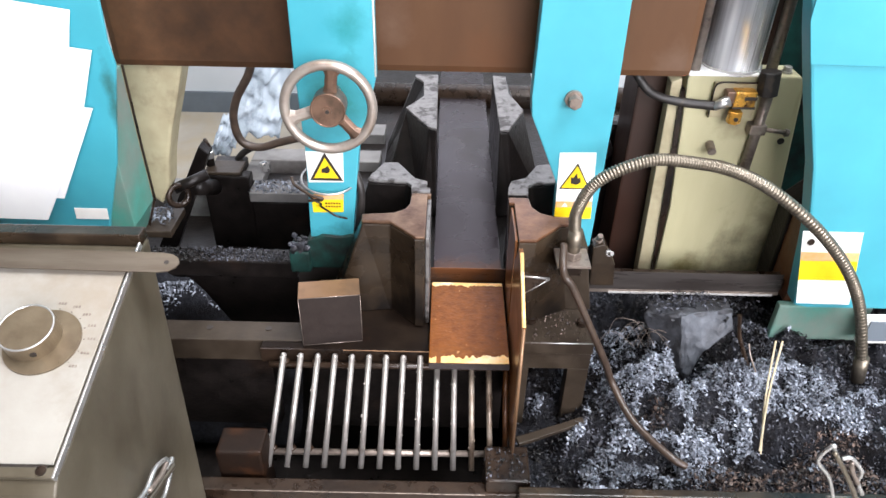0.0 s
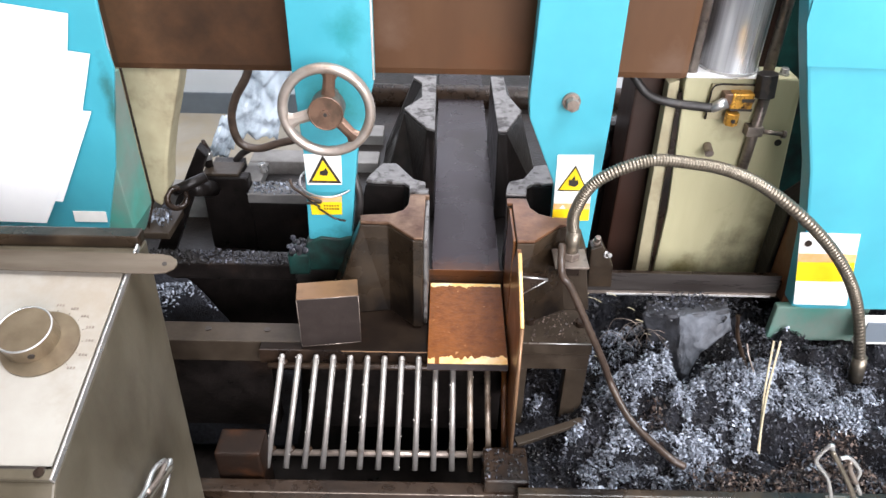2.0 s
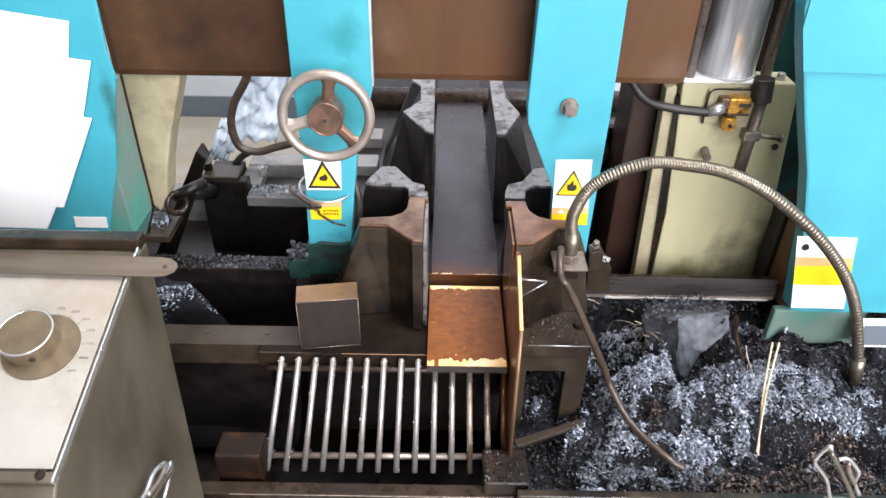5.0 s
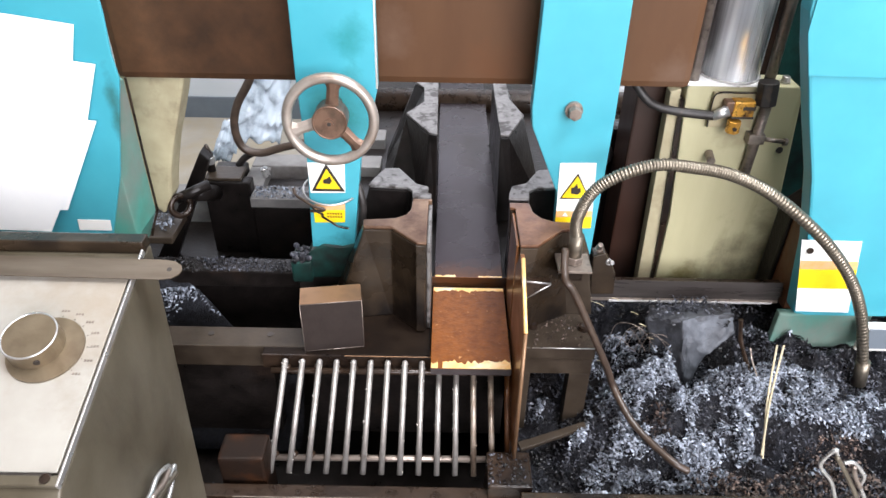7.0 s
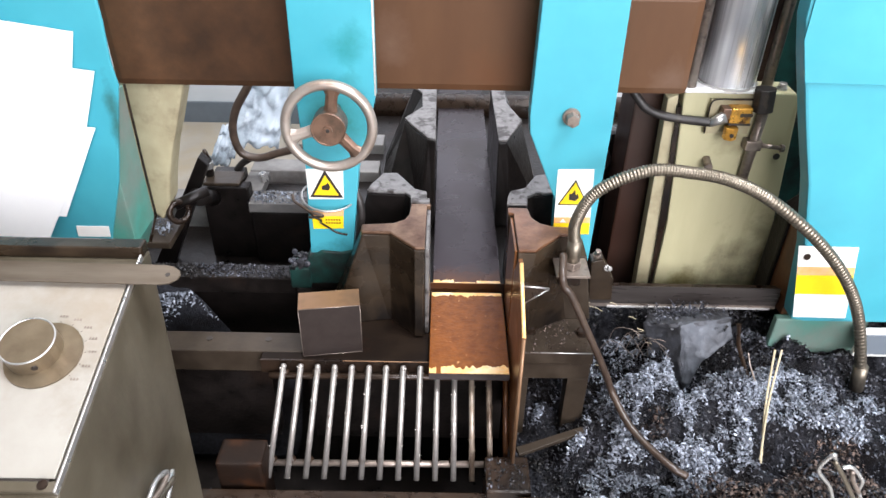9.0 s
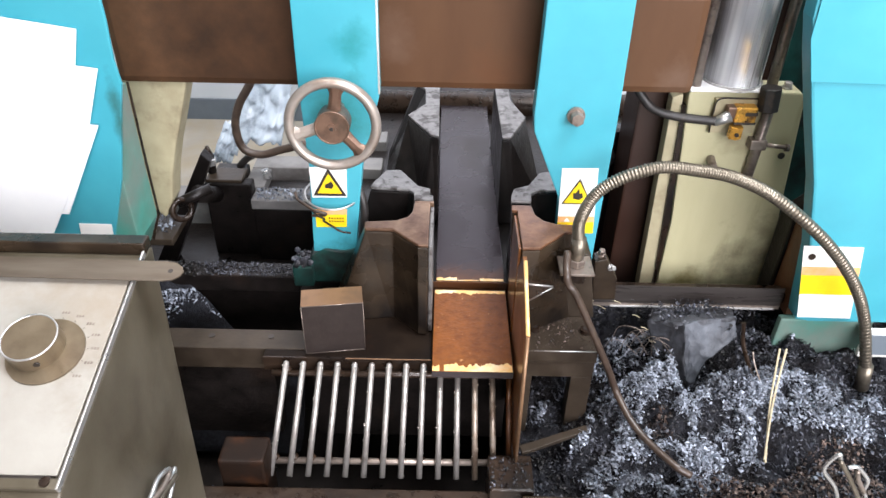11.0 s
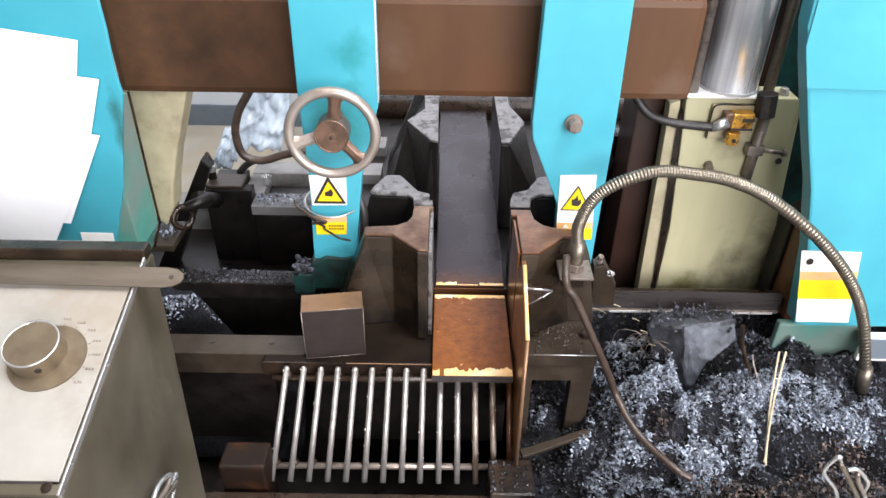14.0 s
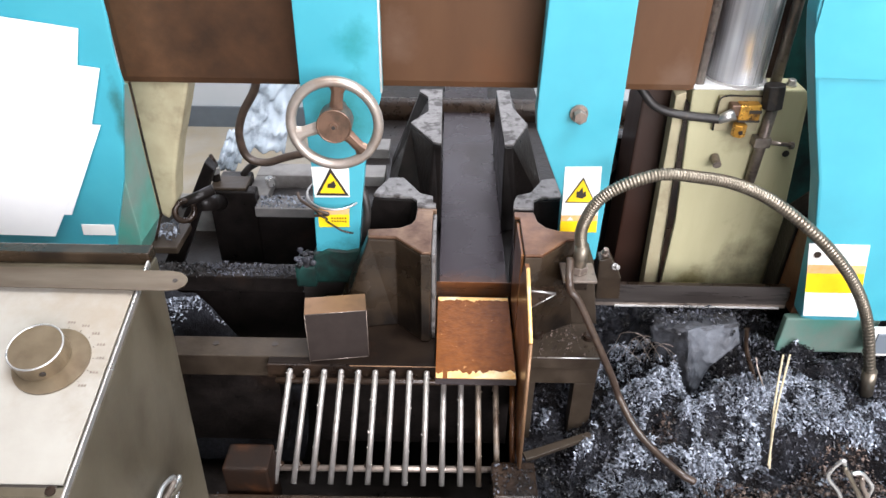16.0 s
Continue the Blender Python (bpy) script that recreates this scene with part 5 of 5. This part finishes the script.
def side_heap(x, y):
    ridge = 0.44 - 0.30 * min(1, max(0, (x + 0.64) / 0.20))
    return 0.16 + ridge * math.exp(-((y - 1.418) / 0.062) ** 2) + 0.16 * bump_at(x, y, -0.80, 1.36, 0.11, 0.07) + 0.02 * noise.noise((x * 14, y * 14, 0))


def on_side_heap(rnd):
    x, y = rnd.uniform(-0.95, -0.48), rnd.uniform(1.27, 1.41)
    if side_heap(x, y) + 0.09 * noise.noise((x * 12, y * 12, 2)) < rnd.uniform(0.51, 0.62):
        return None
    return (x, y, min(0.595, side_heap(x, y)) + 0.005 * rnd.random())


solo("chip_heap", heap_mesh(-1.2, -0.38, 1.26, 1.412, 0.008, side_heap), CHIP_BED, "matted steel chips under the blade guard", "metal chips", kind="stuff", smooth=True)
curls("steel_chips", CHIPS, 3200, on_side_heap, 0.0050, 13, "blue-grey steel chips under the blade guard")
curls("steel_chips", CHIPS, 420, spread(-0.58, -0.36, 1.814, 1.888, 0.621), 0.005, 15, "steel chips on the gear housing rim")
curls("steel_chips", CHIPS_DARK, 120, spread(0.10, 0.19, 0.936, 1.02, 0.453), 0.004, 16, "oily chips on the sill block")
curls("steel_chips", CHIPS_BROWN, 220, spread(0.21, 0.35, 1.207, 1.32, 0.601, 0.003), 0.0028, 17, "fine chips on the jaw seat")
curls("steel_chips", CHIPS_DARK, 160, spread(-0.62, -0.42, 0.96, 1.18, 0.122, 0.02), 0.006, 18, "steel chips in the dark of the trough")
curls("steel_chips", CHIPS, 260, lambda r: (min(-0.715, -0.785 + 0.035 * r.gauss(0, 1)), 1.555 + 0.02 * r.gauss(0, 1), 0.687 + 0.025 * r.random()), 0.007, 19, "bright steel chips below the bracket eye")
fb = thing("chip_shelf", (-0.78, 1.56, 0.58), "dark steel shelf below the tapered bracket", "shelf")
part("top", box(-0.95, -0.70, 1.50, 1.62, 0.666, 0.685, 0.003), RAIL, fb)
part("leg", box(-0.93, -0.90, 1.52, 1.60, 0.401, 0.6655), CAST, fb)
curls("steel_chips", CHIPS_BROWN, 160, spread(-0.37, 0.14, 1.00, 1.15, 0.122, 0.02), 0.006, 20, "oily chips under the grate")

gc = curls("chip_crust", CHIPS_DARK, 800, lambda r: (r.uniform(-0.80, -0.372), r.uniform(1.413, 1.468), 0.661 + 0.004 * r.random()), 0.0038, 23, "grey chips clinging to the blade guard", "")
gc.parent, gc.location = head, (0.0, -1.45, -0.60)
rnd = random.Random(41)
for k in range(8):
    x, y, z = 0.40 + 0.018 * k + rnd.uniform(-0.02, 0.02), 1.36 + rnd.uniform(-0.03, 0.03), 0.53 + rnd.uniform(-0.02, 0.03)
    lc_ = thing("long_chip", (x, y, z), "long thin curled steel chip hanging by the jaw", "metal chip", "long curled chips")
    part("strand", tube([(x, y, z - 0.06), (x + rnd.uniform(-0.01, 0.02), y - 0.01, z), (x + rnd.uniform(0.02, 0.06), y - 0.02, z + rnd.uniform(-0.01, 0.02)), (x + rnd.uniform(0.06, 0.11), y - 0.03, z - rnd.uniform(0.01, 0.05))], 0.0007, 18, 6), BOLT, lc_)
du = thing("dusty_wedge", (0.62, 1.30, 0.42), "grey dust-covered iron chute among the chips", "chute")


def crusted_sheet(corners, thick, seed):
    """A thick uneven sheet over a flat outline, its crust raised by noise."""
    b = bmesh.new()
    f = b.faces.new([b.verts.new(c) for c in corners])
    f.normal_update()
    out = f.normal * thick
    r = bmesh.ops.extrude_face_region(b, geom=[f])
    bmesh.ops.translate(b, vec=-out, verts=[v for v in r["geom"] if isinstance(v, bmesh.types.BMVert)])
    bmesh.ops.triangulate(b, faces=b.faces[:])
    for _ in range(4):
        bmesh.ops.subdivide_edges(b, edges=b.edges[:], cuts=1, use_grid_fill=True)
    for v in b.verts:
        v.co += 0.006 * noise.noise_vector(v.co * 26 + Vector((seed, 0, 0))) + 0.003 * noise.noise_vector(v.co * 80)
    return b


RIDGE, TIP = (0.578, 1.315, 0.600), (0.607, 1.262, 0.425)
part("side_sheet", crusted_sheet([RIDGE, (0.508, 1.36, 0.565), (0.545, 1.35, 0.440), TIP], 0.010, 1), DUST_SHADED, du, smooth=True)
part("top_sheet", crusted_sheet([RIDGE, TIP, (0.622, 1.270, 0.468), (0.650, 1.285, 0.515), (0.718, 1.315, 0.555), (0.712, 1.345, 0.596)], 0.010, 4), DUST, du, smooth=True)
part("rear_sheet", crusted_sheet([RIDGE, (0.712, 1.345, 0.596), (0.73, 1.42, 0.56), (0.53, 1.42, 0.56), (0.508, 1.36, 0.565)], 0.010, 7), DUST_SHADED, du, smooth=True)
part("foot", loft([[(0.56, 1.355, 0.32), (0.70, 1.355, 0.32), (0.70, 1.41, 0.32), (0.55, 1.41, 0.32)], [(0.55, 1.355, 0.55), (0.70, 1.355, 0.55), (0.70, 1.41, 0.55), (0.55, 1.41, 0.55)]]), BLACK, du)
for a, c, r in (((0.7896, 1.25, 0.580), (0.7200, 1.04, 0.43), 0.0024), ((0.8055, 1.25, 0.580), (0.7150, 1.04, 0.44), 0.0024)):
    s = thing("straw_stick", c, "dry pale straw stick stuck in the chips", "stick", "straw sticks")
    part("stem", tube([a, ((a[0] + c[0]) / 2 - 0.006, (a[1] + c[1]) / 2, (a[2] + c[2]) / 2), c], r, 14, 7), STRAW, s)
s = thing("thin_wire", (0.74, 1.25, 0.50), "thin dark wire standing among the chips", "wire")
part("strand", tube([(0.712, 1.30, 0.615), (0.722, 1.29, 0.56), (0.735, 1.26, 0.52), (0.742, 1.22, 0.49)], 0.0055, 20, 7), CAST, s)
part("strand", tube([(0.735, 1.26, 0.56), (0.742, 1.24, 0.53), (0.760, 1.16, 0.475)], 0.002, 20, 7), BOLT, s)


ds = thing("drain_strip", (0.27, 1.13, 0.40), "grimy brown-grey steel strip leading from the seat opening", "steel strip")
part("strip", slab([(0.185, 1.082), (0.214, 1.093), (0.348, 1.153), (0.344, 1.170), (0.209, 1.115), (0.178, 1.104)], 0.386, 0.396, 0.002), RAIL, ds)

# drops of coolant thrown off by the running blade
drops = []
rnd = random.Random(77)
for k in range(9):
    ln, r = rnd.uniform(0.009, 0.019), rnd.uniform(0.0007, 0.0011)
    dr = thing("coolant_drop", (0, 0, 0), "drawn-out tan drop of coolant thrown off by the blade", "coolant drop", "coolant drops")
    part("body", tube([(-ln, 0, 0.35 * ln), (0, 0, 0.06 * ln), (ln, 0, -0.55 * ln)], r, 8, 6), STRAW, dr, smooth=True)
    drops.append((dr, k / 9, rnd.uniform(-0.012, 0.012), rnd.uniform(-0.018, 0.010), rnd.uniform(0.75, 1.15)))


def motions():
    # the drops fly off while the blade cuts, fall into the chips and run back under the blade
    for dr, phase, dy, dz, reach in drops:
        rows, t = [(0.0, pose(0.37, 1.37, 0.42))], 0.02 + 0.5 * phase
        while t < 15.1:
            for dt, x, y, z in ((0.0, 0.360, 1.40, 0.560), (0.06, 0.362, 1.395, 0.604 + dz), (0.14, 0.36 + 0.07 * reach, 1.385 + dy, 0.592 + dz), (0.22, 0.36 + 0.14 * reach, 1.37 + dy, 0.563 + dz), (0.30, 0.36 + 0.20 * reach, 1.345 + dy, 0.500), (0.34, 0.36 + 0.21 * reach, 1.34, 0.43), (0.46, 0.37, 1.37, 0.42)):
                rows.append((t + dt, pose(x, y, z)))
            t += 0.5
        rows.append((16.0, pose(0.37, 1.37, 0.42)))
        walk(dr, [r for r in rows if r[0] <= 16.0])
    sink = [(0.0, 0.0000), (0.5, -0.0012), (1.0, -0.0017), (1.5, -0.0031), (2.0, -0.0037), (2.5, -0.0048), (3.0, -0.0057), (3.5, -0.0068), (4.0, -0.0076), (6.5, -0.0120), (7.0, -0.0126), (7.5, -0.0134), (8.0, -0.0143), (8.5, -0.0150), (9.0, -0.0160), (11.5, -0.0206), (12.0, -0.0211), (12.5, -0.0218), (13.0, -0.0232), (13.5, -0.0244), (14.0, -0.0258), (14.5, -0.0266), (15.0, -0.0270), (15.2, -0.0272), (15.3, -0.0245), (15.5, -0.0171), (16.0, 0.0018)]
    walk(head, [(t, pose(0.0, 1.45, 0.60 + dz)) for t, dz in sink])


motions()
